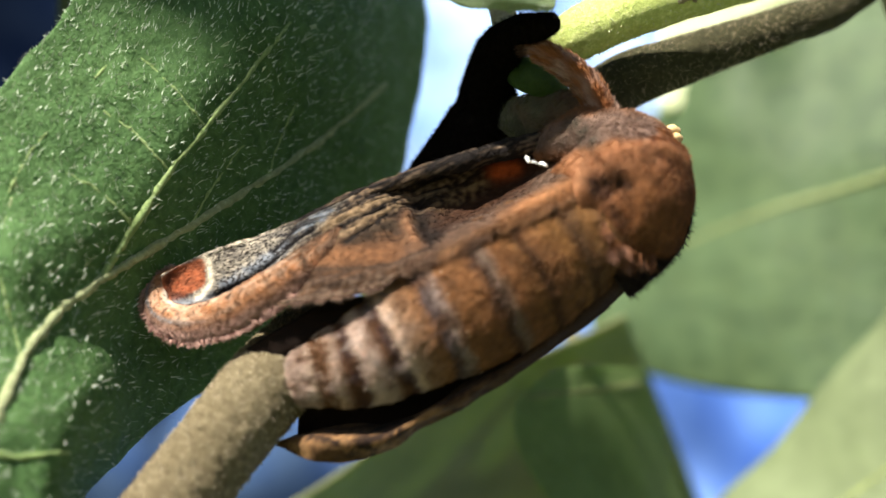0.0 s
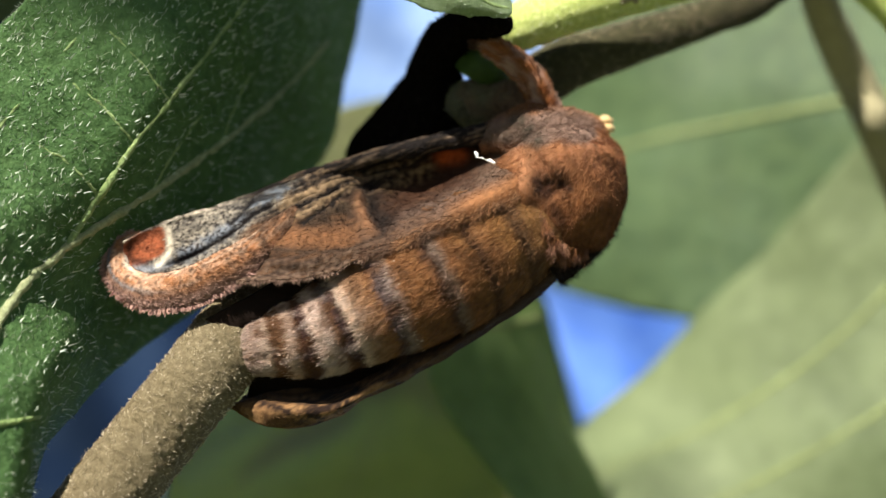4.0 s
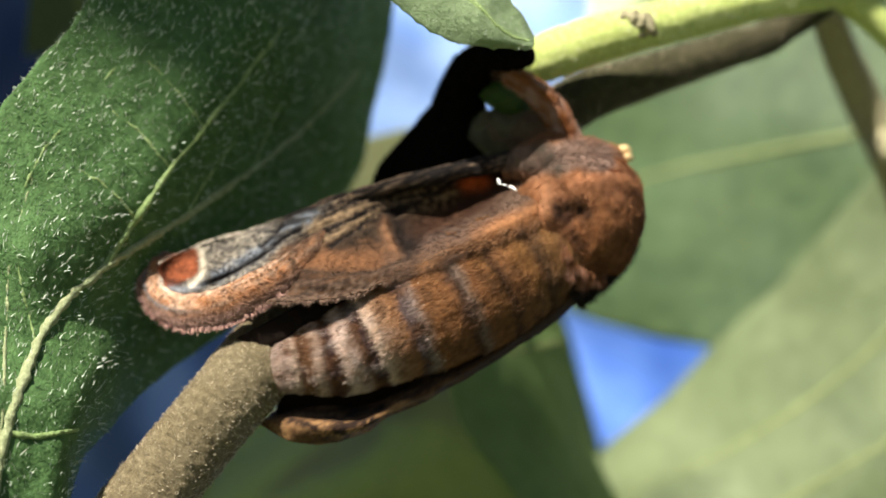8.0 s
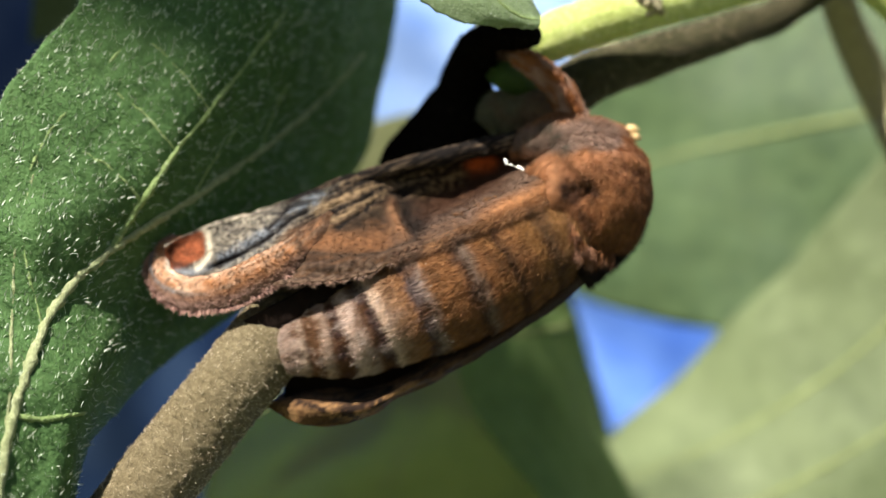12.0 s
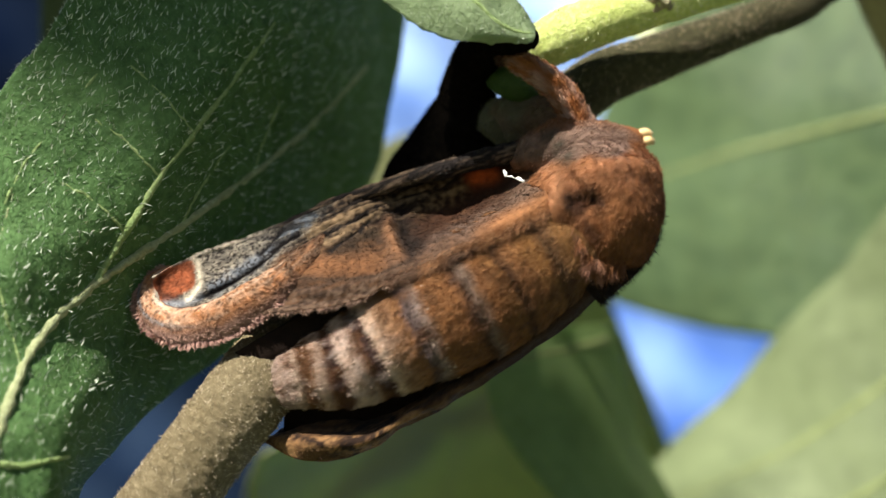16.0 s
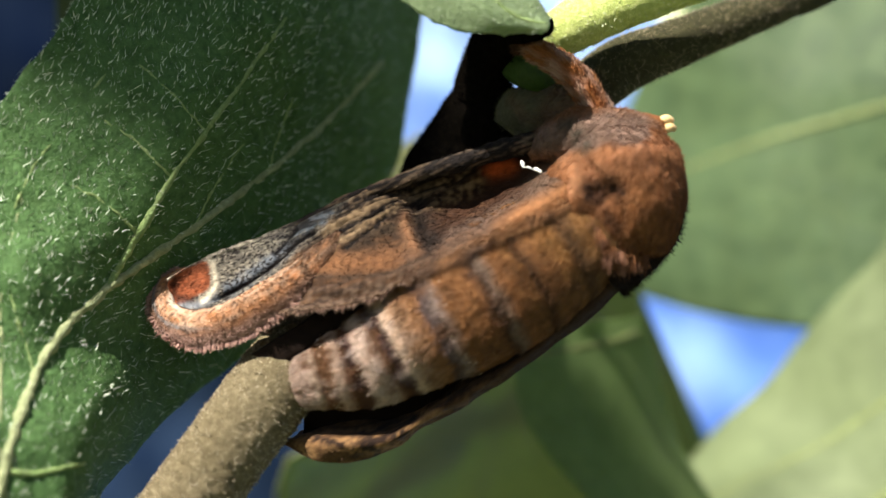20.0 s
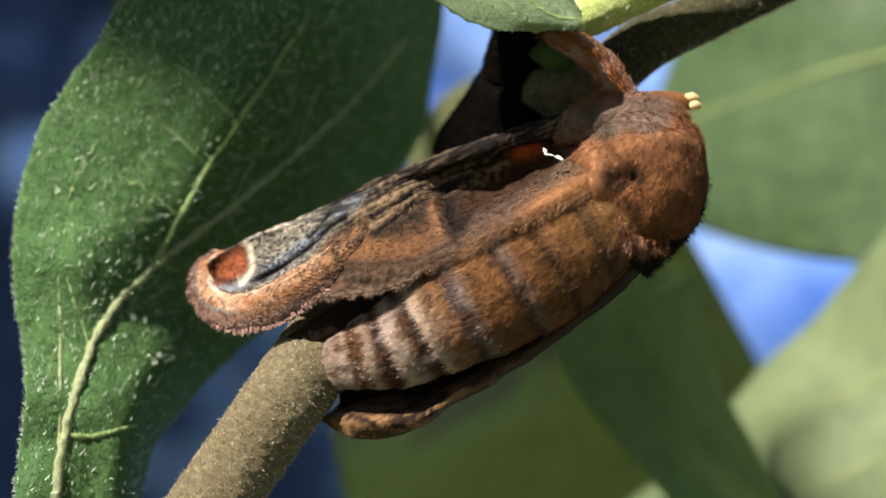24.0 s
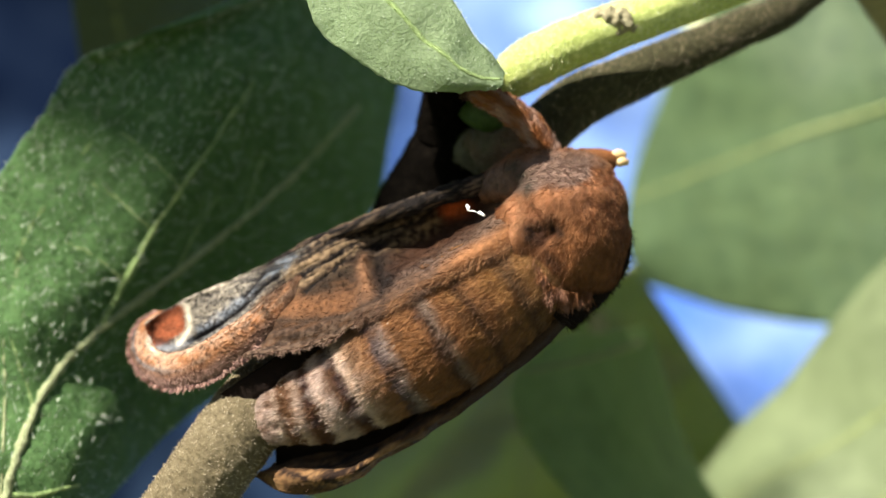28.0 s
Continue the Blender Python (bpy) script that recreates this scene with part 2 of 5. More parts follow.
def blade(name, surf, thick, material, parent=None, label=""):
    """A sheet with thickness, closed at its rim."""
    nu, nv = surf.p.shape[:2]
    t = np.broadcast_to(np.asarray(thick, float), (nu, nv))[..., None]
    top, low = surf.p + surf.n * t / 2, surf.p - surf.n * t / 2
    verts = np.concatenate([top.reshape(-1, 3), low.reshape(-1, 3)])
    f1 = surf.faces()
    m = nu * nv
    idx = np.arange(m).reshape(nu, nv)
    ring = np.concatenate([idx[0, :], idx[1:, -1], idx[-1, -2::-1], idx[-2:0:-1, 0]])
    nxt = np.roll(ring, -1)
    rim = np.stack([ring, nxt, nxt + m, ring + m], -1)
    faces = np.concatenate([f1, f1[:, ::-1] + m, rim])
    col = None if surf.col is None else np.concatenate([surf.col.reshape(-1, 3)] * 2)
    return write(name, verts, faces, material, parent, label, col)


def tube_surf(path, radii, n=40, around=20, flat=1.0, up=(0, 0, 1), rough=0.0, freq=1.0, caps=True):
    """A round or flattened tube along a path; rough: uneven skin in millimetres."""
    c = spline(path, n)
    r = spline(np.reshape(radii, (-1, 1)), n)[:, 0] if not np.isscalar(radii) else np.full(n, radii)
    t = unit(np.gradient(c, axis=0))
    side = unit(np.cross(t, np.broadcast_to(np.asarray(up, float), t.shape)))
    top = np.cross(side, t)
    a = np.linspace(0, 2 * math.pi, around, endpoint=False)
    ring = side[:, None] * np.cos(a)[None, :, None] + top[:, None] * (np.sin(a) * flat)[None, :, None]
    g = c[:, None] + ring * r[:, None, None]
    if rough:
        g = g + ring * (wobble(g, freq) * rough + wobble(g, freq * 3.1, 5) * rough * 0.5)[..., None]
    if caps:
        ends = [np.repeat(g[:1].mean(1, keepdims=True), around, 1), np.repeat(g[-1:].mean(1, keepdims=True), around, 1)]
        g = np.concatenate([ends[0] + (g[:1] - ends[0]) * 0.02 , g, ends[1] + (g[-1:] - ends[1]) * 0.02])
    return Surf(g, True)


def tube(name, path, radii, material, parent=None, label="", **more):
    s = tube_surf(path, radii, **more)
    return write(name, s.p.reshape(-1, 3), s.faces(), material, parent, label), s


def outward(surf):
    """Makes a tube's normals point away from its axis."""
    mid = surf.p.mean(1, keepdims=True)
    if ((surf.p - mid) * surf.n).sum() < 0:
        surf.n = -surf.n
    return surf


def fur(name, roots, ways, lengths, width, material, parent, label="", col=None, curl=0.25, gen=rng):
    """Fine tapering hairs, each a bent blade of three faces."""
    m = len(roots)
    ways = unit(ways)
    side = unit(np.cross(ways, unit(gen.normal(size=(m, 3)))))
    bend = unit(np.cross(ways, side)) * curl * gen.normal(0, 1, (m, 1))
    ln = np.broadcast_to(np.asarray(lengths, float), (m,))[:, None]
    w = np.broadcast_to(np.asarray(width, float), (m,))[:, None] / 2
    a, b = roots - side * w, roots + side * w
    mid = roots + ways * ln * 0.55 + bend * ln * 0.2
    c, d = mid - side * w * 0.75, mid + side * w * 0.75
    tip = roots + ways * ln + bend * ln * 0.6
    verts = np.stack([a, b, c, d, tip], 1).reshape(-1, 3)
    k = np.arange(m)[:, None] * 5
    faces = np.concatenate([k + [0, 1, 3], k + [0, 3, 2], k + [2, 3, 4]])
    cc = None if col is None else np.repeat(col, 5, 0)
    ob = write(name, verts, faces, material, parent, label, cc)
    ob["kind"] = "stuff"
    return ob


def thing(name, label, category, group="", kind="", at=None):
    ob = new(name)
    ob.empty_display_size = 0.002
    return tagged(ob, label, category, group, kind)


def sheet(grid, nu, nv, ripple=0.0, freq=0.3):
    g = np.asarray(grid, float)
    g = spline(g, nu)
    g = np.swapaxes(spline(np.swapaxes(g, 0, 1), nv), 0, 1)
    s = Surf(g)
    if ripple:
        s = Surf(g + s.n * (wobble(g, freq) * ripple)[..., None])
    return s


def face_front(s, toward=(0, -1, 0.0)):
    if (s.n * np.asarray(toward)).sum() < 0:
        s.n = -s.n
    return s


def on(s, uv, lift=0.0):
    """Points on a sheet at rows of (u, v)."""
    nu, nv = s.p.shape[:2]
    out = []
    for u, v in uv:
        x, y = np.clip(u, 0, 1) * (nu - 1.001), np.clip(v, 0, 1) * (nv - 1.001)
        i, j = int(x), int(y)
        a, b = x - i, y - j

        def mixed(g):
            return (g[i, j] * (1 - a) + g[i + 1, j] * a) * (1 - b) + (g[i, j + 1] * (1 - a) + g[i + 1, j + 1] * a) * b
        out.append(mixed(s.p) + mixed(s.n) * lift)
    return np.array(out)


# near the camera's place: drawn lines are fitted to its view
VIEW_EYE = np.array((-6.4, -83, -3))


def trace(s, pts, lift=0.0):
    """Lays a drawn line onto a sheet along the camera's sight lines."""
    flat, nrm = s.p.reshape(-1, 3), s.n.reshape(-1, 3)
    out = []
    for q in spline(pts, 40):
        way = unit(q - VIEW_EYE)
        off = flat - VIEW_EYE
        k = np.argsort(((off - (off @ way)[:, None] * way) ** 2).sum(1))[:6]
        out.append((flat[k] + nrm[k] * lift).mean(0))
    out = np.array(out)
    for _ in range(3):
        out[1:-1] = (out[:-2] + 2 * out[1:-1] + out[2:]) / 4
    return out


def drawn_vein(name, s, pts, r0, r1, material, parent, lift=0.0):
    line = trace(s, pts, lift)
    return tube(name, line, np.linspace(r0, r1, 6), material, parent, "", n=140, around=10, rough=r0 * 0.55, freq=1.9)[0]


def vein(name, s, uv, r0, r1, material, parent, lift=0.0, label=""):
    """A raised rib that follows the sheet."""
    uv = spline(uv, 26)
    pts = on(s, uv, lift)
    return tube(name, pts, np.linspace(r0, r1, 6), material, parent, label, n=40, around=8, rough=r0 * 0.35, freq=3.0)[0]


def blend(a, b, w):
    return a + (b - a) * np.clip(w, 0, 1)[..., None]


def bell(x, c, w):
    return np.exp(-((x - c) / w) ** 2)


def flat_view(p):
    """Where a point shows on the upright plane through the origin, seen from the camera."""
    k = (-VIEW_EYE[1] / (p[..., 1] - VIEW_EYE[1]))[..., None]
    return (VIEW_EYE + (p - VIEW_EYE) * k)[..., [0, 2]]


def stroke(q, pts, wide, ragged=None):
    """A soft brush line of a marking: 1 on the line, fading over its width."""
    line = spline(np.asarray(pts, float), 10 * len(pts)) if len(pts) > 1 else np.asarray(pts, float)
    far = np.full(q.shape[:-1], 1e9)
    for c in line:
        far = np.minimum(far, ((q - c) ** 2).sum(-1))
    far = np.sqrt(far) / wide
    if ragged is not None:
        far = far + ragged
    return np.exp(-np.maximum(far, 0) ** 2)


def solid(w, sharp=3.0):
    return np.clip((w - 0.5) * sharp + 0.5, 0, 1)


def along(stops, a):
    """Colour from (place, red, green, blue) stops."""
    t = np.array(stops)
    return np.stack([np.interp(a, t[:, 0], t[:, k]) for k in (1, 2, 3)], -1)


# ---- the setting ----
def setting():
    # Glowing sheet: sky brightness and dim foliage are painted into its emission colour.
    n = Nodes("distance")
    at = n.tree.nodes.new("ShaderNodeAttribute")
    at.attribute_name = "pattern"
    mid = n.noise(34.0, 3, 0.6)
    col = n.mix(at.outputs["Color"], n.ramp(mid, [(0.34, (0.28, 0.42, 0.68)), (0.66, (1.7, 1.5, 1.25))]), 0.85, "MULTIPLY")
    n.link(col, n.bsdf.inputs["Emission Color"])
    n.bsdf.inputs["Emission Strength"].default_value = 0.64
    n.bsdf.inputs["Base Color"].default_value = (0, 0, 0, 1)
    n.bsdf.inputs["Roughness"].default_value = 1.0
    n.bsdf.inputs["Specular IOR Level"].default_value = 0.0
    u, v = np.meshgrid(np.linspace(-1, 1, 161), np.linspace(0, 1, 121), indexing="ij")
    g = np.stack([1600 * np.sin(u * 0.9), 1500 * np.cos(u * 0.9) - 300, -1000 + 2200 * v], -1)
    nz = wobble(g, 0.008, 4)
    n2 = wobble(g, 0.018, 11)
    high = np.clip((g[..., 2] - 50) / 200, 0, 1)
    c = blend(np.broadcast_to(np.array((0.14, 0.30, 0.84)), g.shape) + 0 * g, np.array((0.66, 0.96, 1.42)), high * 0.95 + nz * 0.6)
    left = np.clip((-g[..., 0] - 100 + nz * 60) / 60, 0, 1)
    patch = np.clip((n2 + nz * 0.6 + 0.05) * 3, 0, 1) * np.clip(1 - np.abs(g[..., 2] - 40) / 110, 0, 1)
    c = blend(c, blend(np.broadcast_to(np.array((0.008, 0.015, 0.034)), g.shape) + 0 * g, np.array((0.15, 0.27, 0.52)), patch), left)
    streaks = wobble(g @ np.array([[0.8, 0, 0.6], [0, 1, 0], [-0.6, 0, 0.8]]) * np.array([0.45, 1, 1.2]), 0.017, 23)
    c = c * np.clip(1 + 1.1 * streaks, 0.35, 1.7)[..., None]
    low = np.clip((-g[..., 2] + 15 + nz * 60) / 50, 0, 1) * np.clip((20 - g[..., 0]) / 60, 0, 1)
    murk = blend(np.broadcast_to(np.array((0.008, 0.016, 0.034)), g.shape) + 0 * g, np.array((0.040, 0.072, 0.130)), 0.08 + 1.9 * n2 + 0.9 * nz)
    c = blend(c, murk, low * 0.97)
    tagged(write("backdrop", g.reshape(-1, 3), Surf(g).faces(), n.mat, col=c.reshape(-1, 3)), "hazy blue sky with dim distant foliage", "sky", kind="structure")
    soil = bark_material("soil", (0.03, 0.035, 0.015), (0.06, 0.07, 0.03), (0.09, 0.11, 0.05), 0.05)
    a = np.linspace(-1, 1, 40)
    x, y = np.meshgrid(np.sign(a) * np.abs(a) ** 3 * 60000, np.sign(a) * np.abs(a) ** 3 * 60000, indexing="ij")
    z = -1000 + 12 * np.sin(x * 0.004) * np.cos(y * 0.005)
    g = np.stack([x, y, z], -1)
    tagged(write("ground", g.reshape(-1, 3), Surf(g).faces(), soil), "dark weedy soil under the shrub", "ground", kind="structure")


# ---- the plant ----
def leaf_hairs(s, count, gen, parent, long=0.32, keep=None, name="hair_coat", lean=0.9, width=0.035, rise=(0.35, 1.0), spread=0.2):
    p, n, du, _, u, v = s.sample(count, gen, keep)
    way = n * gen.uniform(*rise, (count, 1)) + du * lean + gen.normal(0, spread, (count, 3))
    return fur(name, p + n * 0.03, way, gen.uniform(0.45, 1.2, count) * long, width, M_HAIR, parent, gen=gen, curl=0.9)


def left_leaf():
    gen = np.random.default_rng(11)
    top = thing("leaf", "large downy dark green leaf with pale raised veins beside the moth", "leaf")
    grid = [
        [(-23, -9.2, -17), (-21.3, -8.6, -17.1), (-20.3, -7.8, -17.3), (-19.4, -6.8, -17.6), (-19.6, -2, -18.6)],
        [(-22.8, -8.5, -13.1), (-21.1, -8, -13.2), (-19.9, -7.2, -13.4), (-18.5, -6, -13.8), (-18.9, -1, -14.8)],
        [(-22.7, -7.5, -10.1), (-21, -7, -9.9), (-19.5, -6.2, -10.1), (-18.1, -4.8, -10.7), (-18.4, 0.5, -11.5)],
        [(-22.4, -7.2, -7.8), (-20.8, -6.2, -8), (-19.1, -5.4, -8.2), (-17.6, -3.4, -8.7), (-17.1, 2.5, -9.7)],
        [(-23, -5.4, -5.5), (-20.6, -4.6, -5.8), (-18.65, -3.5, -5.89), (-16.81, -1.2, -6.47), (-15.2, 5, -7.4)],
        [(-23.5, -4.6, -3), (-20.2, -3.7, -3.3), (-17.61, -1.2, -3.79), (-15.65, 2.8, -4.49), (-13, 8, -5.7)],
        [(-23.7, -4.2, -0.6), (-19.9, -3.4, -0.7), (-16.73, 0, -1.01), (-13.11, 4.9, -1.7), (-9.4, 11, -2.7)],
        [(-23.5, -3.2, 2.5), (-19.2, -2.1, 2.2), (-15.05, 0.1, 1.68), (-10.85, 5.6, 1.27), (-7, 13.5, 1.3)],
        [(-22.3, -2.2, 6.4), (-17.4, -1, 5.8), (-12.7, 1.1, 6), (-8.4, 7.8, 5.9), (-4.6, 17, 5.5)],
        [(-19.6, -1.2, 10.3), (-15.3, 0.2, 10), (-10.9, 2, 10.1), (-6.9, 8.4, 10.7), (-3.4, 19.5, 11.3)],
        [(-18.3, 0, 12.8), (-14.2, 1.8, 13.2), (-9.7, 4, 13.5), (-6, 10, 14.2), (-2.8, 20, 15.1)],
        [(-15.3, 0, 14), (-12.2, 2.6, 15.5), (-8.6, 7.2, 16.9), (-5.5, 13.5, 18.1), (-3.1, 21, 19.3)],
        [(-9.3, 3.5, 16.2), (-8.2, 6.5, 17.5), (-6.8, 9.8, 18.7), (-5.5, 13, 19.7), (-4.6, 16, 20.6)],
    ]
    s = face_front(sheet(grid, 130, 100, 0.3, 0.25))
    hollow = np.linalg.norm((s.p - np.array((-17.9, 0, -3.7))) * np.array([0.7, 0.5, 1.0]), axis=-1)
    s = face_front(Surf(s.p + s.n * (-0.35 * np.exp(-(hollow / 0.9) ** 2) + 0.10 * wobble(s.p, 0.8, 6))[..., None]))
    k = np.arange(len(s.p))
    s.p[:, 0] += np.array([-1, 0, 0.3]) * (0.10 * np.maximum(0, np.sin(k * 0.9)) ** 2 + 0.06 * wobble(s.p[:, 0], 0.9))[:, None]
    blade("blade", s, 0.22, M_LEAF, top)
    drawn_vein("midrib", s, [(-22.9, 0, -16.8), (-22.5, 0, -13), (-21.9, 0, -9.8), (-21.3, 0, -7.8), (-20.6, 0, -5.4), (-19.3, 0, -3.3), (-17.5, 0, -1.6), (-15.7, 0, -0.3), (-13.5, 0, 1.3), (-10.2, 0, 3.8), (-7.2, 0, 6.6), (-5.2, 0, 9)], 0.27, 0.20, M_VEIN_GREY, top, 0.08)
    drawn_vein("side_vein", s, [(-17.5, 0, -1.6), (-16.7, 0, -0.1), (-15.5, 0, 1.8), (-14.2, 0, 3.9), (-12.6, 0, 6), (-10.7, 0, 8.7), (-9.1, 0, 11.1)], 0.20, 0.10, M_VEIN, top, 0.10)
    drawn_vein("side_vein", s, [(-21.7, 0, -10.2), (-20.6, 0, -10.3), (-19.5, 0, -10.1), (-18.5, 0, -9.8)], 0.17, 0.10, M_VEIN, top, 0.08)
    drawn_vein("side_vein", s, [(-21.6, 0, 2.4), (-20.8, 0, 4.2), (-19.7, 0, 5.7), (-18.4, 0, 7.3), (-16.7, 0, 9.5), (-15.4, 0, 11.6)], 0.10, 0.04, M_VEIN, top, 0.04)
    drawn_vein("margin_vein", s, [(-22.3, 0, -12.7), (-22.2, 0, -8.7), (-22.2, 0, -4.7), (-22.2, 0, -1.9), (-21.8, 0, 0.7), (-21.1, 0, 3.3)], 0.12, 0.05, M_VEIN_GREY, top, 0.04)
    for pts in ([(-16, 0, 1), (-17.6, 0, 2.6), (-19.6, 0, 3.6)], [(-14.4, 0, 3.6), (-16, 0, 5.4), (-18, 0, 6.8)], [(-12.8, 0, 5.8), (-14.2, 0, 7.6), (-16, 0, 9.3)],
                [(-13.5, 0, 1.3), (-12.6, 0, 3), (-11.2, 0, 5.2)], [(-10.2, 0, 3.8), (-9.6, 0, 5.6), (-8.8, 0, 7.6)], [(-20.7, 0, -5.6), (-21.4, 0, -3.2), (-21.8, 0, -1.4)]):
        drawn_vein("side_vein", s, pts, 0.10, 0.05, M_VEIN, top, 0.06)
    lit = lambda u, v, p: np.clip(1.15 - v * 1.1, 0.12, 1)
    leaf_hairs(s, 8500, gen, top, 0.44, lit, "hair_coat", 1.0, 0.06, (0.25, 0.7), 0.36)
    leaf_hairs(s, 16000, gen, top, 0.17, None, "hair_coat", 0.8, 0.03)
    leaf_hairs(s, 14000, gen, top, 0.13, None, "down", 0.5, 0.03)
    tube("leaf_stalk", [on(s, [(0.97, 0.7)])[0], (0.1, 9, 16.7), (1.3, 5, 13.1), (1.7, 2, 10.3)], [0.6, 0.6, 0.65, 0.7], M_TWIG_FAR, top, n=40, around=12)
    # fringe on the outer margin
    pts = on(s, [(u, 0.004) for u in gen.uniform(0.05, 0.9, 900)])
    way = gen.normal(0, 0.4, (900, 3)) + np.array([-1, -0.4, 0.35])
    fur("margin_down", pts, way, gen.uniform(0.12, 0.34, 900), 0.03, M_HAIR, top)
    return top


def top_leaf():
    gen = np.random.default_rng(12)
    top = thing("leaf", "pale green downy leaf tip with a toothed edge over the stem", "leaf")
    grid = [
        [(3.7, -2.4, 10.9), (3.7, -2.8, 10.6), (3.7, -3, 10.4), (3.6, -3, 10.2)],
        [(3.2, -2.4, 11.7), (2.9, -3.2, 10.9), (2.7, -3.4, 10.4), (2.4, -3.2, 10.1)],
        [(2.5, -2.4, 12.5), (1.9, -3.4, 11.4), (1.6, -3.6, 10.6), (1.2, -3.3, 10.2)],
        [(2, -2.4, 13.4), (1.2, -3.4, 12.2), (0.5, -3.7, 11.2), (0, -3.4, 10.2)],
        [(1.5, -2.2, 14.5), (0.4, -3.3, 13.1), (-0.6, -3.7, 11.9), (-1.6, -3.5, 10.8)],
        [(0.7, -2, 16.1), (-0.6, -3, 14.7), (-2, -3.6, 13.2), (-3.4, -3.5, 12.1)],
        [(-0.5, -1.5, 18.5), (-2.1, -2.5, 17), (-3.6, -3, 15.4), (-5.1, -3.2, 13.7)],
        [(-2.3, -1, 21.4), (-3.7, -1.5, 20.3), (-4.8, -2, 19), (-6.2, -2.5, 17.6)],
    ]
    s = face_front(sheet(grid, 70, 40, 0.2, 0.6))
    # small teeth along the lower edge
    k = np.linspace(0, 1, 70)
    edge = 0.16 * wobble(s.p[:, -1], 2.2, 3) + 0.1 * wobble(s.p[:, -1], 5.0, 8) + 0.4 * bell(k, 0.33, 0.035) - 0.12 * bell(k, 0.45, 0.05)
    s.p[:, -1] += np.array([0, 0, 1.0]) * edge[:, None]
    blade("blade", s, 0.25, M_LEAF_TOP, top)
    vein("midrib", s, [(0.02, 0.5), (0.3, 0.45), (0.6, 0.45), (0.95, 0.5)], 0.12, 0.16, M_VEIN, top, 0.05)
    leaf_hairs(s, 5000, gen, top, 0.16, None, "hair_coat", 0.2)
    pts = on(s, [(q, 0.004) for q in gen.uniform(0.0, 0.9, 700)])
    fur("margin_down", pts, gen.normal(0, 0.4, (700, 3)) + np.array([0.9, -0.3, 0.3]), gen.uniform(0.1, 0.28, 700), 0.03, M_HAIR, top)
    return top


def stems():
    gen = np.random.default_rng(13)
    twig = thing("twig", "grey-brown downy woody twig on which the moth rests", "twig")
    path = [(-60, 20, -1010), (-52, 12, -500), (-46, 4, -150), (-26.7, -5, -29.1), (-18.3, -3.2, -18.2), (-14.4, -2, -12.8), (-12.6, -1.4, -10.3), (-11, -1, -8.2), (-9.7, 0.1, -6.4), (-8.6, 2.2, -4.8), (-7.2, 4.4, -2.8)]
    _, s = tube("bark", path, [7, 5.5, 3.6, 2.4, 2.1, 2.03, 2.0, 2.0, 2.0, 1.9, 1.5], M_TWIG, twig, n=420, around=56, rough=0.10, freq=2.6)
    outward(s)
    near = lambda u, v, p: np.where(p[..., 2] > -40, 1.0, 0.0)
    p, n, du, _, u, v = s.sample(15000, gen, near)
    fur("down", p, n + du * 0.6 + gen.normal(0, 0.6, p.shape), gen.uniform(0.06, 0.2, len(p)), 0.035, M_TWIGDOWN, twig, gen=gen)
    p, n, du, _, u, v = s.sample(9000, gen, near)
    fur("fleck_down", p + n * 0.02, du * 0.6 + n * 0.35 + gen.normal(0, 0.6, p.shape), gen.uniform(0.08, 0.22, len(p)), 0.035, M_TWIGDOWN, twig, gen=gen)

    stem = thing("stem", "sunlit yellow-green downy young stem with a brown knot", "stem")
    path = [(4.1, 4.2, 10.1), (4.8, 3.6, 10.6), (5.8, 3.3, 11.1), (7.6, 3.2, 11.8), (10.6, 3.5, 12.8), (13.9, 4.5, 13.9), (18, 6, 15.3), (21.7, 7.5, 16.3), (26.3, 9.5, 17.4), (35.1, 16, 19.3), (56, 44, 40), (61, 66, 61)]
    _, s = tube("bark", path, [0.95, 1.25, 1.32, 1.3, 1.22, 1.2, 1.2, 1.25, 1.2, 1.1, 1.0, .9], M_STEM, stem, n=130, around=30, rough=0.06, freq=1.2)
    outward(s)
    p, n, du, _, u, v = s.sample(16000, gen)
    fur("down", p, n + gen.normal(0, 0.5, p.shape), gen.uniform(0.08, 0.24, len(p)), 0.03, M_DOWN, stem, gen=gen)
    knot = tube_surf([(8.9, 2.6, 13.1), (9.8, 2.5, 12.9), (10.4, 2.5, 12.6), (11, 2.6, 12.3)], [.35, .55, .55, .3], n=30, around=20, rough=0.3, freq=2.6)
    write("knot", knot.p.reshape(-1, 3), knot.faces(), M_TWIG_FAR, stem, "rough tan leaf scar")

    tube("side_shoot", [(22.4, 8, 16.4), (24.2, 8.6, 15.4), (26.2, 9, 13.9), (28, 9.5, 12)], [1.0, .95, .85, .7], M_STEM, stem, n=30, around=16, rough=0.04, freq=1.2)

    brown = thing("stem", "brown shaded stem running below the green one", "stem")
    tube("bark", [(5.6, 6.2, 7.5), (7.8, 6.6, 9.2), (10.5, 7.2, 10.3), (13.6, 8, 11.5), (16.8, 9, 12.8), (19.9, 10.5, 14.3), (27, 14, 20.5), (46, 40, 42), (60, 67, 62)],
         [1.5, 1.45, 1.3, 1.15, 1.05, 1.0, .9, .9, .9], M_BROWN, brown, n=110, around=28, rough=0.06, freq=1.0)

    s = outward(tube_surf([(5.6, 6.2, 7.5), (7.8, 6.6, 9.2), (10.5, 7.2, 10.3), (13.6, 8, 11.5), (16.8, 9, 12.8), (19.9, 10.5, 14.3)], [1.5, 1.45, 1.3, 1.15, 1.05, 1.0], n=60, around=20))
    p, n, du, _, u, v = s.sample(5000, gen)
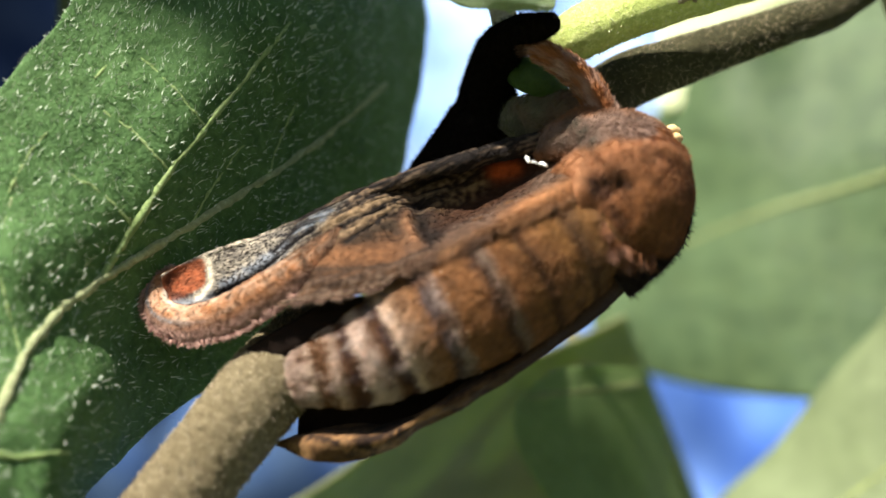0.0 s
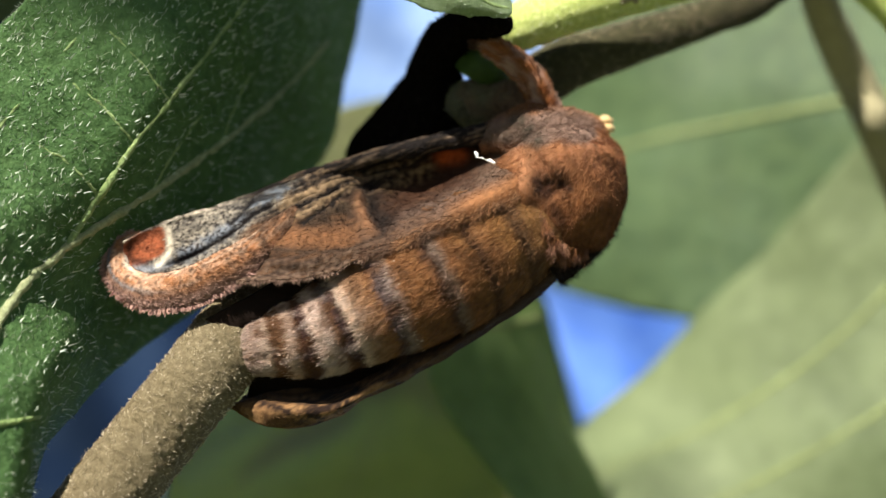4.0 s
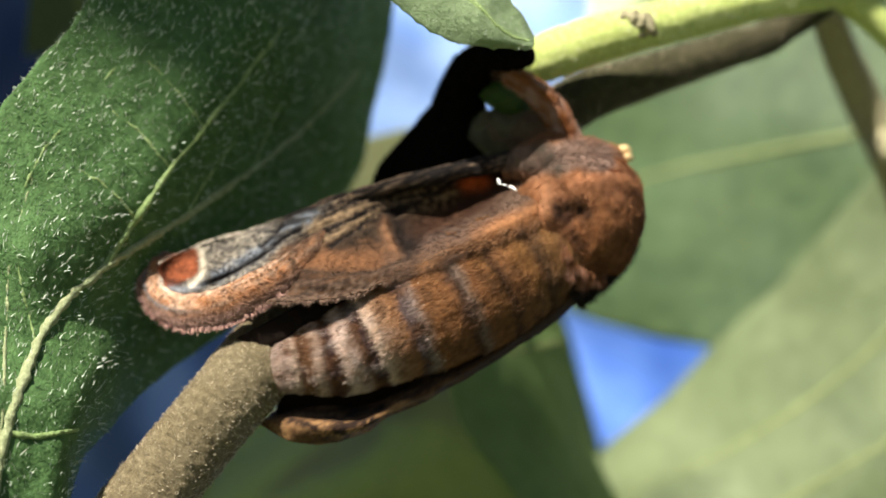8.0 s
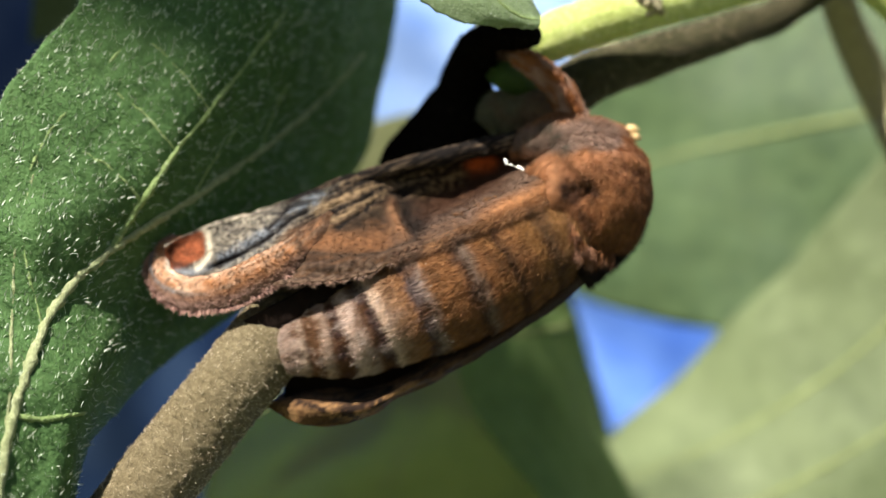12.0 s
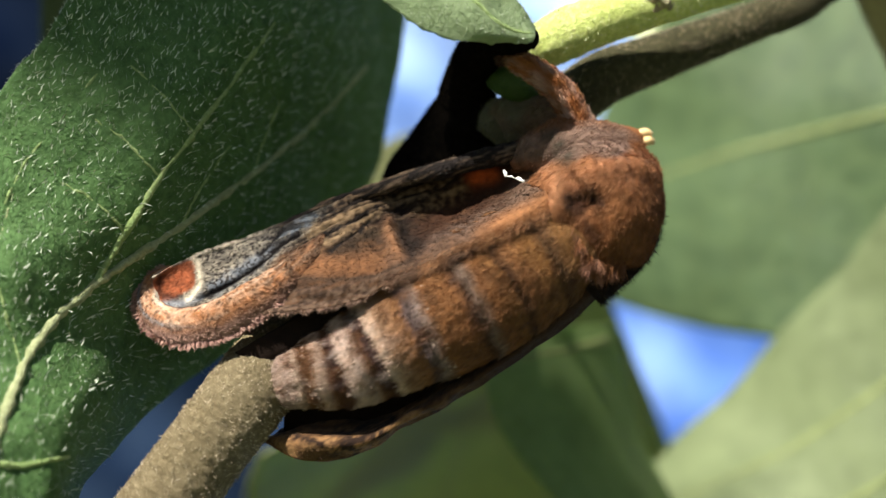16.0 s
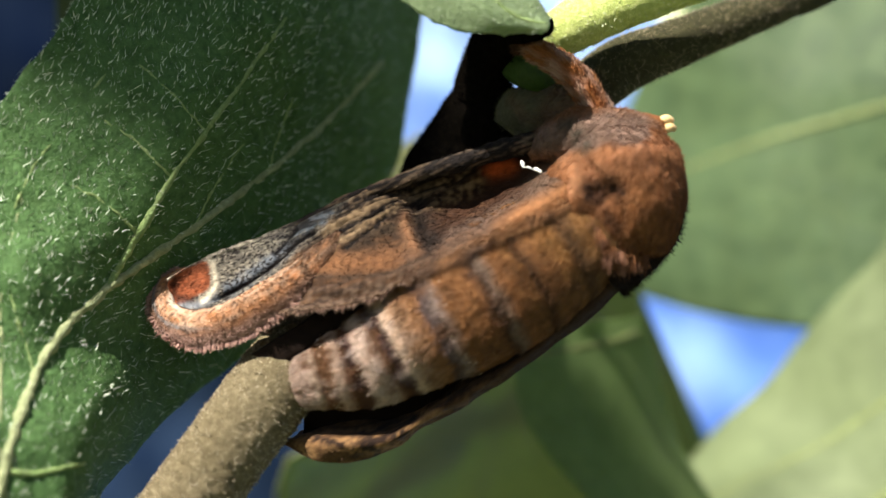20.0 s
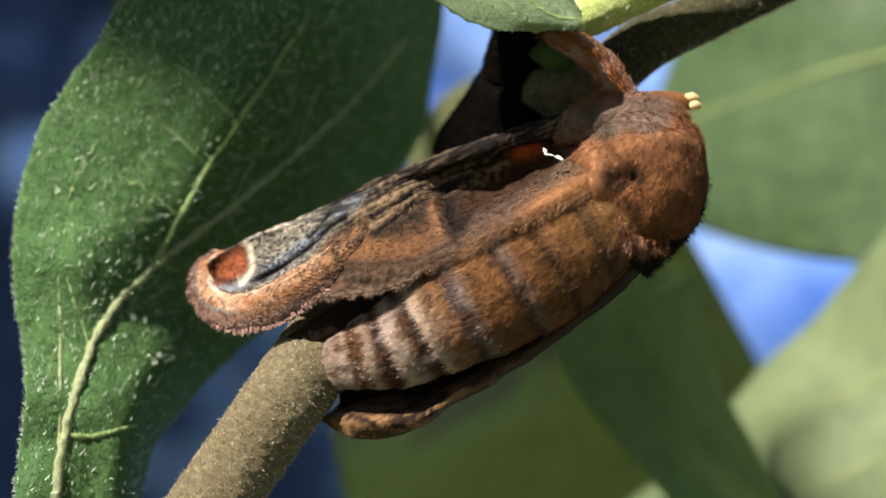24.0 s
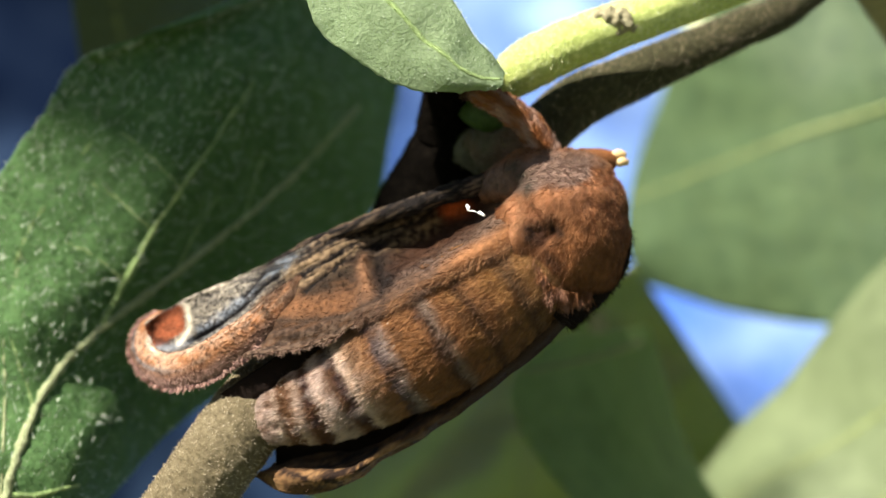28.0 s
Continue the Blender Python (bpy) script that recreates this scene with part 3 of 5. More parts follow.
    fur("down", p, n + du * 0.5 + gen.normal(0, 0.5, p.shape), gen.uniform(0.06, 0.18, len(p)), 0.03, M_TWIGDOWN, brown, gen=gen)

    side = thing("twig", "thin brown side twig behind the stem", "twig")
    tube("bark", [(61, 66, 61), (35.7, 17.5, 19.6), (27.2, 12, 17.9), (23.1, 12, 17.4), (25.1, 17, 15.4), (28.2, 21, 12.2), (30.4, 22, 8.7), (33.2, 24, 4.1), (36.2, 25, -1.4), (39.3, 26, -7.4)],
         [.8, .8, .8, .8, 1.1, 1.3, 1.25, 1.1, .9, .8], M_TWIG_FAR, side, n=100, around=18, rough=0.05, freq=1.0)

    bump = tube_surf([(29.3, 21, 10.4), (30.1, 21, 8.6), (31.3, 22, 6.9)], [.3, 1.3, .4], n=16, around=14, rough=0.1)
    write("leaf_scar", bump.p.reshape(-1, 3), bump.faces(), M_TWIG_FAR, side)

    stalk = thing("stalk", "leaf stalk hanging behind the moth, shade painted into its colour", "stalk")
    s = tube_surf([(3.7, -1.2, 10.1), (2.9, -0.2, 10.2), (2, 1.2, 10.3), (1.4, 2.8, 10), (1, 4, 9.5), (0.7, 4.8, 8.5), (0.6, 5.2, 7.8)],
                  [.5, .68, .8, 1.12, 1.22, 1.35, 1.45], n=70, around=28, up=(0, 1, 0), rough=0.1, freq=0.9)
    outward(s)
    skin = write("upper_stalk", s.p.reshape(-1, 3), s.faces(), M_STALK_SHADE, stalk)
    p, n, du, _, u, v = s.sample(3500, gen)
    fur("down", p, n + du * 0.4 + gen.normal(0, 0.3, p.shape), gen.uniform(0.1, 0.26, len(p)), 0.03, M_STALK_SHADE, skin, gen=gen)
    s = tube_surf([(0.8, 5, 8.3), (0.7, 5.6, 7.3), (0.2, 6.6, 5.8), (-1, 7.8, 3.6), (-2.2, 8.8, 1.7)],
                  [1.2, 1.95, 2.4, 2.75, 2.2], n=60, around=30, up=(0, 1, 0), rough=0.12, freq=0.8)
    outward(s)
    skin = write("lower_stalk", s.p.reshape(-1, 3), s.faces(), M_STALK_SHADE, stalk)
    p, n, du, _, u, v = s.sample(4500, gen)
    fur("down", p, n + du * 0.4 + gen.normal(0, 0.3, p.shape), gen.uniform(0.1, 0.26, len(p)), 0.03, M_STALK_SHADE, skin, gen=gen)
    bud = tube_surf([(1.4, 4.2, 9.3), (2.4, 3.4, 8.9), (3.3, 3, 8.4), (4.4, 3.6, 7.9)], [.4, .85, .9, .4], n=24, around=18, flat=0.8, up=(0, 1, 0), rough=0.05)
    write("bud", bud.p.reshape(-1, 3), bud.faces(), M_LEAF_BUD, stalk, "small green bud")
    return twig


def far_leaf(label, grid, material, veins=(), ripple=0.4, group="", wide=0.18, hold=None):
    top = thing("leaf", label, "leaf", group)
    s = face_front(sheet(grid, 50, 36, ripple, 0.12))
    blade("blade", s, 0.3, material, top)
    for k, uv in enumerate(veins):
        vein("midrib" if k == 0 else "side_vein", s, uv, 0.2, wide, M_VEIN_FAR, top, 0.0)
    if hold:
        leaf_stalk(top, on(s, [hold[0]])[0], hold[1], 0.6, hold[2])
    return top, s


def far_leaves():
    far_leaf("broad green leaf with a yellowish midrib behind the moth", [
        [(17, 59, 22.2), (22, 53, 25.6), (29, 54, 28.5), (43.5, 47, 32)],
        [(12.4, 60, 13.2), (20.1, 53, 15.2), (28.4, 49, 16), (43.2, 41, 17.4)],
        [(10.2, 61, 7.2), (19.7, 53, 8.9), (28.7, 47, 10.3), (43.8, 38, 12.2)],
        [(9.8, 61, 2), (18.4, 53, 1.7), (28.2, 47, 2.1), (42.9, 37, 2.3)],
        [(11.5, 61, -1.2), (18.1, 54, -3.8), (25.4, 48, -5.2), (42.3, 37, -6.6)],
    ], M_LEAF_FAR, [[(0.55, 0.0), (0.5, 0.4), (0.47, 0.7), (0.45, 1.0)]], 0.8, wide=0.42, hold=((0.46, 0.98), (71, 28, 10), 2))
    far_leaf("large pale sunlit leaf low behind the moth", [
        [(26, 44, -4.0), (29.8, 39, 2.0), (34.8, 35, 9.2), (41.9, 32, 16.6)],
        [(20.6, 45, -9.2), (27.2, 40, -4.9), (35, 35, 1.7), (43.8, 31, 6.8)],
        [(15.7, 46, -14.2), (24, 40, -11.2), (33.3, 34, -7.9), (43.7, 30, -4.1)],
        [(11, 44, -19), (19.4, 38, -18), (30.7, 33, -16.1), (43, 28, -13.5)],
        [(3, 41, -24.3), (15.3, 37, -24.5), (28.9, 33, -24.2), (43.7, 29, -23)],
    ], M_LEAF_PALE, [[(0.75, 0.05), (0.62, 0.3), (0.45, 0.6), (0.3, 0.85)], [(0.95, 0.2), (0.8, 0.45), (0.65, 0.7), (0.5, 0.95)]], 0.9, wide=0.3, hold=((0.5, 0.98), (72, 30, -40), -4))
    far_leaf("dark green leaf with a pale side vein under the moth", [
        [(4.8, 24, -4.2), (6.8, 25, -4), (8.7, 28, -3.9), (10.8, 32, -3.8)],
        [(2.3, 23, -6.3), (5.6, 24, -5.6), (8.6, 27, -5.2), (11.3, 32, -5)],
        [(2.4, 22, -9.1), (5.6, 23, -8.7), (9, 26, -8.8), (12.3, 32, -9)],
        [(4, 21, -11.9), (7, 22, -11.9), (10.2, 26, -12.1), (13.2, 32, -12.5)],
        [(6.9, 20, -15.3), (8.9, 21, -15.3), (11.8, 25, -15.7), (15, 31, -16.4)],
        [(10.5, 19, -19.3), (11.4, 20, -19.4), (13.5, 24, -20), (16.8, 30, -20.9)],
    ], M_LEAF_DARK, [[(0.19, 0.05), (0.21, 0.5), (0.18, 0.9)]], 0.3, wide=0.3, hold=((0.98, 0.5), (73, 32, -130), -10))
    # Leaf tilted away from the sun, so its shape stands for shade.
    far_leaf("olive leaf below the moth, tilted from the sun to look dim", [
        [(-13.1, 32, -12.6), (-5.4, 34, -7.7), (1.8, 36, -3.4), (10.3, 38, 0.3)],
        [(-15.4, 44, -17.2), (-6, 46, -13.5), (2.9, 48, -9.8), (14.5, 50, -6.7)],
        [(-17.2, 60, -23.8), (-5.7, 62, -20.7), (6.4, 64, -18.6), (20, 66, -16.3)],
        [(-19.4, 80, -34.4), (-5.1, 82, -33.2), (10.9, 84, -32), (26.7, 85, -30.6)],
    ], M_LEAF_OLIVE, [[(1.0, 0.35), (0.6, 0.5), (0.25, 0.68), (0.0, 0.8)]], 0.5, hold=((0.98, 0.7), (74, 33, -200), -10))
    far_leaf("olive leaf behind the gap of sky", [
        [(-8.5, 40, 5.9), (-5.2, 40, 9), (-1.9, 40, 10.4), (4.1, 40, 11.9)],
        [(-8.4, 40, 3.8), (-5.1, 40, 6.1), (-0.9, 40, 7.6), (5.1, 40, 8.7)],
        [(-8.3, 40, 0.4), (-4.1, 40, 1.9), (0.1, 40, 3.3), (6.1, 40, 4.4)],
    ], M_LEAF_OLIVE, [], 0.3, hold=((0.5, 0.98), (73, 33, -260), -30))
    far_leaf("dark drooping leaf behind the big leaf", [
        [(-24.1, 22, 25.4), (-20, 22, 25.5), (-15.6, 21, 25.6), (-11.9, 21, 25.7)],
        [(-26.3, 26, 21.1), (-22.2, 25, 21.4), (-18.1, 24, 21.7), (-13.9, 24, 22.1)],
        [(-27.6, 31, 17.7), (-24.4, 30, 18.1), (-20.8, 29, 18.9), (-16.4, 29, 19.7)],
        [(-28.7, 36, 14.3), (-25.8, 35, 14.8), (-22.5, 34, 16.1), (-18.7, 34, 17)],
    ], M_LEAF_DROOP, [[(0.0, 0.2), (0.5, 0.3), (1.0, 0.5)]], 0.4, hold=((0.02, 0.3), (10, 84, 112), 8))
    far_leaf("bright leaf above the stem, sun glare in its colour", [
        [(16.2, 66, 34), (20, 65, 34.5), (25, 65, 35), (30, 64, 36)],
        [(15.9, 60, 27), (19.6, 59, 27.5), (24, 59, 28), (28, 58, 29)],
        [(15.6, 57, 19), (18.5, 56, 19.5), (21.5, 56, 20.2), (24.5, 55, 21.2)],
    ], M_LEAF_GLARE, [], 0.3, hold=((0.02, 0.9), (58, 70, 66), 4))


def leaf_stalk(top, start, end, r=0.55, sag=6.0):
    """The stalk that joins a leaf to the shrub."""
    a, b = np.array(start, float), np.array(end, float)
    mid = (a + b) / 2 + np.array([0, 0, sag])
    return tube("leaf_stalk", [a, a * 0.7 + mid * 0.3, mid, b], [r * 0.8, r, r, r * 1.2], M_TWIG_FAR, top, n=40, around=12)[0]


def upper_growth():
    """Added out of view to carry leaves: woody stem beside, bough over, shade leaf."""
    trunk = thing("shrub_stem", "woody grey-brown main stem of the shrub", "stem")
    tube("bark", [(78, 36, -1015), (82, 30, -600), (74, 34, -300), (72, 30, -80), (70, 28, 20), (62, 26, 55)], [9, 7.5, 6, 4, 3, 1.6], M_TWIG, trunk, n=120, around=24, rough=0.35, freq=0.4)
    tube("bough", [(70, 28, 15), (62, 68, 62), (12, 84, 112), (-45, 30, 158), (-120, -20, 240), (-172, -110, 262), (-138, -151, 301)], [2.6, 2.2, 1.8, 1.5, 1.2, 1.0, .7], M_TWIG, trunk, n=90, around=16, rough=0.12, freq=0.6)
    tube("root_flare", [(78, 36, -1030), (79, 35.5, -1000), (79.5, 35, -960)], [16, 12, 8.8], M_TWIG, trunk, n=20, around=24, rough=0.8, freq=0.3)
    # unseen leaf added toward the sun to shade the big leaf and stalk
    top = thing("leaf", "unseen leaf added overhead to shade the big leaf and stalk", "leaf")
    far = np.array([-128.0, -150.0, 253.0])
    s = sheet(np.array([[(-21, -6, 48), (-15, -4, 48), (-10, -2, 48)], [(-32, -10, 39), (-18, -4, 39), (-9, 0, 38)], [(-33, -13, 34), (-18, -8, 35), (-5, -1, 34)],
                        [(-25, -15, 33), (-17, -11, 34), (-7, -7, 33)], [(-18, -15, 32), (-16, -14.5, 32), (-14, -14, 32)]]) + far, 40, 24, 0.4, 0.3)
    blade("blade", s, 0.25, M_LEAF, top)
    vein("midrib", s, [(0.02, 0.5), (0.3, 0.5), (0.6, 0.5), (0.96, 0.5)], 0.35, 0.12, M_VEIN, top, 0.0)
    leaf_stalk(top, (-141, -151, 301), (-138, -150.5, 301), 0.5, 0.2)
    return top


# ---- the moth ----
RUST = np.array((0.25, 0.098, 0.034))
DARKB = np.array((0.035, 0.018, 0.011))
BLUEG = np.array((0.30, 0.33, 0.36))
WHITE = np.array((0.85, 0.76, 0.62))


ABD = [(-7.9, -1, -6.2), (-6.6, -1, -5.85), (-5, -1, -5.35), (-3, -1, -4.3), (-0.7, -0.9, -3.1), (1.5, -0.8, -1.9), (3.8, -0.5, -0.5), (6.2, 0, 1)]
ABD_R = [1.3, 1.72, 2.15, 2.56, 2.95, 3.12, 2.85, 2.2]


def moth():
    gen = np.random.default_rng(21)
    top = thing("moth", "rust-brown furry moth with rolled wings clinging to the twig", "moth")

    # abdomen: overlapping furry rings, banded pale, brown and dark
    axis = spline(ABD, 201)
    rad = spline(np.reshape(ABD_R, (-1, 1)), 201)[:, 0]
    cuts = [0.0, 0.10, 0.235, 0.37, 0.50, 0.655, 0.76, 0.87, 1.0]
    # bright ring edges and dark gaps: light and shade painted into the bands
    band = [(0.0, .46, .34, .28), (0.05, .54, .41, .34), (0.07, .76, .60, .48), (0.09, .17, .085, .042), (0.14, .21, .10, .045),
            (0.165, .72, .54, .43), (0.195, .42, .30, .23), (0.215, .17, .08, .038), (0.235, .075, .036, .03), (0.25, .09, .045, .035), (0.275, .72, .56, .47),
            (0.325, .50, .38, .32), (0.345, .19, .095, .05), (0.365, .06, .03, .028), (0.378, .08, .04, .034), (0.395, .74, .56, .43), (0.42, .34, .21, .13),
            (0.475, .29, .14, .058), (0.495, .10, .065, .065), (0.52, .30, .235, .21), (0.545, .250, .115, .046), (0.63, .24, .110, .042)]
    fore = [(0.63, .235, .105, .042), (0.655, .09, .045, .027), (0.675, .25, .18, .14), (0.70, .26, .118, .048), (0.745, .25, .12, .042),
            (0.765, .10, .05, .027), (0.79, .27, .128, .05), (0.85, .30, .15, .052), (0.875, .13, .07, .036), (0.91, .33, .175, .068), (1.0, .33, .175, .068)]
    for k in range(8):
        a, b = cuts[k], min(1.0, cuts[k + 1] + 0.012)
        i0, i1 = int(a * 200), min(200, int(b * 200))
        ids = np.linspace(i0, i1, 9).astype(int)
        w = np.linspace(0, 1, 9)
        swell = 1.0 + 0.03 * np.sin(math.pi * np.clip(w * 0.85 + 0.15, 0, 1)) - 0.035 * w
        s = outward(tube_surf(axis[ids], rad[ids] * swell, n=34, around=96, up=(0, 1, 0), rough=0.07, freq=1.3, caps=False))
        if k == 0:
            g = s.p.copy()
            mid = g[:1].mean(1, keepdims=True)
            dome = [mid + (g[:1] - mid) * math.sin(f) + np.array([-0.85, 0, -0.28]) * math.cos(f) for f in (0.02, 0.3, 0.6, 0.9, 1.25)]
            g = np.concatenate(dome + [g])
            s = outward(Surf(g, True))

        def ring(u, v, p, a=a, b=b, k=k):
            nz = wobble(p, 1.1, 3)
            n2 = wobble(p, 3.2, 9)
            n3 = wobble(p, 7.0, 14)
            q = a + (b - a) * u + 0.014 * nz + 0.008 * n2
            c = np.where((q < 0.63)[..., None], along(band, q), along(fore, q))
            grey = np.clip(nz * 1.4 + n2 * 0.9 - 0.12, 0, 0.7) * np.clip((0.50 - q) * 9, 0, 1)
            c = blend(c, np.array((0.50, 0.41, 0.37)), grey * 0.7)
            c = blend(c, np.array((0.15, 0.07, 0.03)), np.clip(-nz * 1.5 - n2 * 0.8 - 0.1, 0, 0.75))
            return c * (0.92 + 0.5 * n3[..., None])
        s.paint(ring)
        seg = write("abdomen_ring", s.p.reshape(-1, 3), s.faces(), M_BODY, top, "", s.col.reshape(-1, 3))
        p, n, du, col, u, v = s.sample(15000, gen, lambda u, v, p: np.where(p[..., 1] < 1.5, 1.0, 0.05))
        clump = wobble(p, 2.4, 5)[:, None]
        fur("fur", p, -du * 1.0 + n * (0.16 + 0.1 * clump) + gen.normal(0, 0.12, p.shape), gen.uniform(0.16, 0.42, len(p)), 0.017, M_FUR, seg, "", col, 0.3, gen)

        # pale hairs stand for glints on the ring edges
        if k < 5:
            p, n, du, col, u, v = s.sample(36, gen, lambda u, v, p: bell(u, 0.12, 0.16) * np.where(p[..., 1] < -1.0, 1.0, 0.0) * np.clip(wobble(p, 1.6, 40) * 4, 0, 1))
            fur("glint_scale", p + n * 0.1, -du * 1.0 + n * 0.15 + gen.normal(0, 0.1, p.shape), gen.uniform(0.14, 0.26, len(p)), 0.03, M_FUR, seg, "", np.broadcast_to(np.array((0.56, 0.43, 0.34)), p.shape), 0.2, gen)

    # thorax with its hood of fur
    def thorax_col(u, v, p):
        q = flat_view(p)
        nz = wobble(p, 0.9, 9) * 0.6 + wobble(p, 2.5, 4) * 0.4
        n2 = wobble(p, 3.4, 17)
        c = blend(np.broadcast_to(np.array((0.20, 0.085, 0.034)), p.shape) + 0 * p, np.array((0.31, 0.135, 0.055)), 0.3 + nz * 1.5)
        c = blend(c, np.array((0.36, 0.165, 0.082)), 0.9 * stroke(q, [(5.6, 3.1), (6.5, 3.7), (7.6, 4.1), (8.6, 4.0)], 0.75, 0.5 * nz))
        c = blend(c, np.array((0.34, 0.185, 0.08)), 0.85 * stroke(q, [(4.3, 0.9), (4.9, 0.7), (5.2, -0.3), (5.4, -1.0)], 0.6, 0.6 * nz))
        c = blend(c, np.array((0.39, 0.19, 0.095)), 0.95 * stroke(q, [(4.6, 4.2), (5.05, 3.1), (4.6, 2.1), (3.4, 1.5)], 0.5, 0.4 * nz))
        c = blend(c, np.array((0.23, 0.150, 0.115)), solid(stroke(q, [(3.9, 4.9), (5.4, 5.1), (6.8, 5.3), (7.9, 5.1)], 0.95, 0.5 * nz), 2.5))
        c = blend(c, np.array((0.055, 0.046, 0.034)), (0.75 + 1.2 * n2) * stroke(q, [(4.6, 5.5), (5.1, 4.9), (5.6, 4.6)], 0.5))
        c = blend(c, np.array((0.16, 0.12, 0.095)), 0.8 * stroke(q, [(2.2, 4.7), (3.2, 4.6), (4.0, 4.6)], 0.6))
        c = blend(c, np.array((0.030, 0.014, 0.009)), (0.9 + 1.3 * n2) * stroke(q, [(5.9, 2.3), (6.8, 2.6), (7.1, 2.3)], 0.6, 0.5 * nz))
        c = blend(c, np.array((0.07, 0.03, 0.017)), 0.7 * stroke(q, [(6.1, 2.0), (6.4, 1.3), (6.9, 0.6)], 0.28, n2))
        return c * (1 + 0.5 * n2[..., None])
    body = tube_surf([(3.4, -0.2, 0.2), (4.5, -0.2, 0.8), (6.2, 0.2, 1.7), (7.4, 0.2, 2.4), (8.5, 0.4, 3), (9.4, 0.6, 3.4), (9.9, 0.7, 3.5)],
                     [1.1, 2.35, 3.2, 3.35, 2.65, 1.65, 0.4], n=70, around=90, up=(0, 1, 0), rough=0.16, freq=0.8)
    outward(body)
    dent = np.linalg.norm((body.p - np.array((6, -3, 2.1))) * np.array([0.8, 0.5, 1.1]), axis=-1)
    crest = np.linalg.norm((body.p - np.array((7.5, -2, 3.8))) * np.array([0.35, 0.5, 1.3]), axis=-1)
    fold = np.linalg.norm((body.p - np.array((4.8, -2.5, 2.2))) * np.array([1.3, 0.5, 0.45]), axis=-1)
    gap = np.linalg.norm((body.p - np.array((5.9, -2, -1.35))) * np.array([0.7, 0.4, 1.2]), axis=-1)
    lift = -0.7 * np.exp(-(gap / 0.6) ** 2) + (-0.5 + 0.3 * wobble(body.p, 1.6, 2)) * np.exp(-(dent / 0.75) ** 2) + 0.4 * np.exp(-(crest / 0.6) ** 2) + 0.5 * np.exp(-(fold / 0.55) ** 2)
    body = Surf(body.p + body.n * lift[..., None], True)
    outward(body).paint(thorax_col)
    tho = write("thorax", body.p.reshape(-1, 3), body.faces(), M_BODY, top, "rust-orange furry thorax", body.col.reshape(-1, 3))
    front = lambda u, v, p: np.where(p[..., 1] < 2.0, 1.0, 0.1)
    p, n, du, col, u, v = body.sample(70000, gen, front)
    fur("fur", p, -du * 0.6 + n * 0.42 + np.array([0, 0, -0.35]) + 0.32 * np.stack([wobble(p, 1.7, 3 + 9 * k) for k in range(3)], -1) + gen.normal(0, 0.22, p.shape), gen.uniform(0.10, 0.30, len(p)), 0.016, M_FUR, tho, "", col, 0.35, gen)

    # shoulder, where the wing and the neck join
    sh = tube_surf([(2.8, 1, 4.3), (3.9, 0.6, 4.7), (5.2, 0.3, 5), (6.5, 0.3, 4.8), (8.2, 1.3, 4.6), (9.1, 1.7, 4.2)], [.4, .95, 1.3, 1.42, 1.3, .7], n=40, around=40, up=(0, 1, 0), rough=0.12, freq=0.9)
    outward(sh).paint(thorax_col)
    sho = write("collar", sh.p.reshape(-1, 3), sh.faces(), M_BODY, top, "grey-brown furry collar", sh.col.reshape(-1, 3))
    p, n, du, col, u, v = sh.sample(20000, gen, front)
    fur("fur", p, n * 0.5 + du * 0.6 + gen.normal(0, 0.25, p.shape), gen.uniform(0.08, 0.28, len(p)), 0.02, M_FUR, sho, "", col, 0.35, gen)

    # tuft that hangs from the lower edge of the hood
    tuft = sheet([[(5.2, -2.7, 0.6), (5.5, -2.65, -0.2), (6.05, -2.3, -0.95), (6.9, -1.8, -1.35), (7.8, -1.1, -1.35)],
                  [(5.5, -2.8, 0.9), (5.9, -2.85, 0.2), (6.4, -2.6, -0.45), (7.2, -2.0, -0.8), (8.1, -1.2, -0.85)]], 10, 40)
    face_front(tuft).paint(lambda u, v, p: blend(np.broadcast_to(RUST * 0.75, p.shape) + 0 * p, np.array((0.36, 0.19, 0.13)), 0.2 + 1.6 * wobble(p, 2.0)))
    p, n, du, col, u, v = tuft.sample(2600, gen, lambda u, v, p: np.clip(v * 2.2, 0.15, 1))
    fur("tuft", p, np.array([-0.3, -0.22, -0.7]) + 0.5 * np.stack([wobble(p, 1.9, 6 + 7 * k) for k in range(3)], -1) + gen.normal(0, 0.25, p.shape), gen.uniform(0.12, 0.62, len(p)) * (1 + wobble(p, 2.5, 2)), 0.026, M_FUR, tho, "frayed tuft", col, 0.4, gen)

    # near-black sheet filling the dark wedge under the head
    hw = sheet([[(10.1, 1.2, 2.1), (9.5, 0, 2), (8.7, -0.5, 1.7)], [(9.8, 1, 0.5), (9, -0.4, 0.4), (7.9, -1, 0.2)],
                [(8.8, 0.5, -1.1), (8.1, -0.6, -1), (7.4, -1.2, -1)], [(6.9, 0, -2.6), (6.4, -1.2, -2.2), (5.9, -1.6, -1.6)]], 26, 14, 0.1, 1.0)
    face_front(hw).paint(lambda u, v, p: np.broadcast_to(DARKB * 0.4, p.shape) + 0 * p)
    h_ob = blade("dark_sheet", hw, 0.2, M_BODY, top, "near-black sheet under the head")
    p, n, du, col, u, v = hw.sample(3000, gen)
    fur("fringe", p + n * 0.05, n * 0.4 + np.array([0.5, -0.2, -0.6]) + gen.normal(0, 0.35, p.shape), gen.uniform(0.15, 0.5, len(p)), 0.03, M_FUR, h_ob, "", col, 0.3, gen)

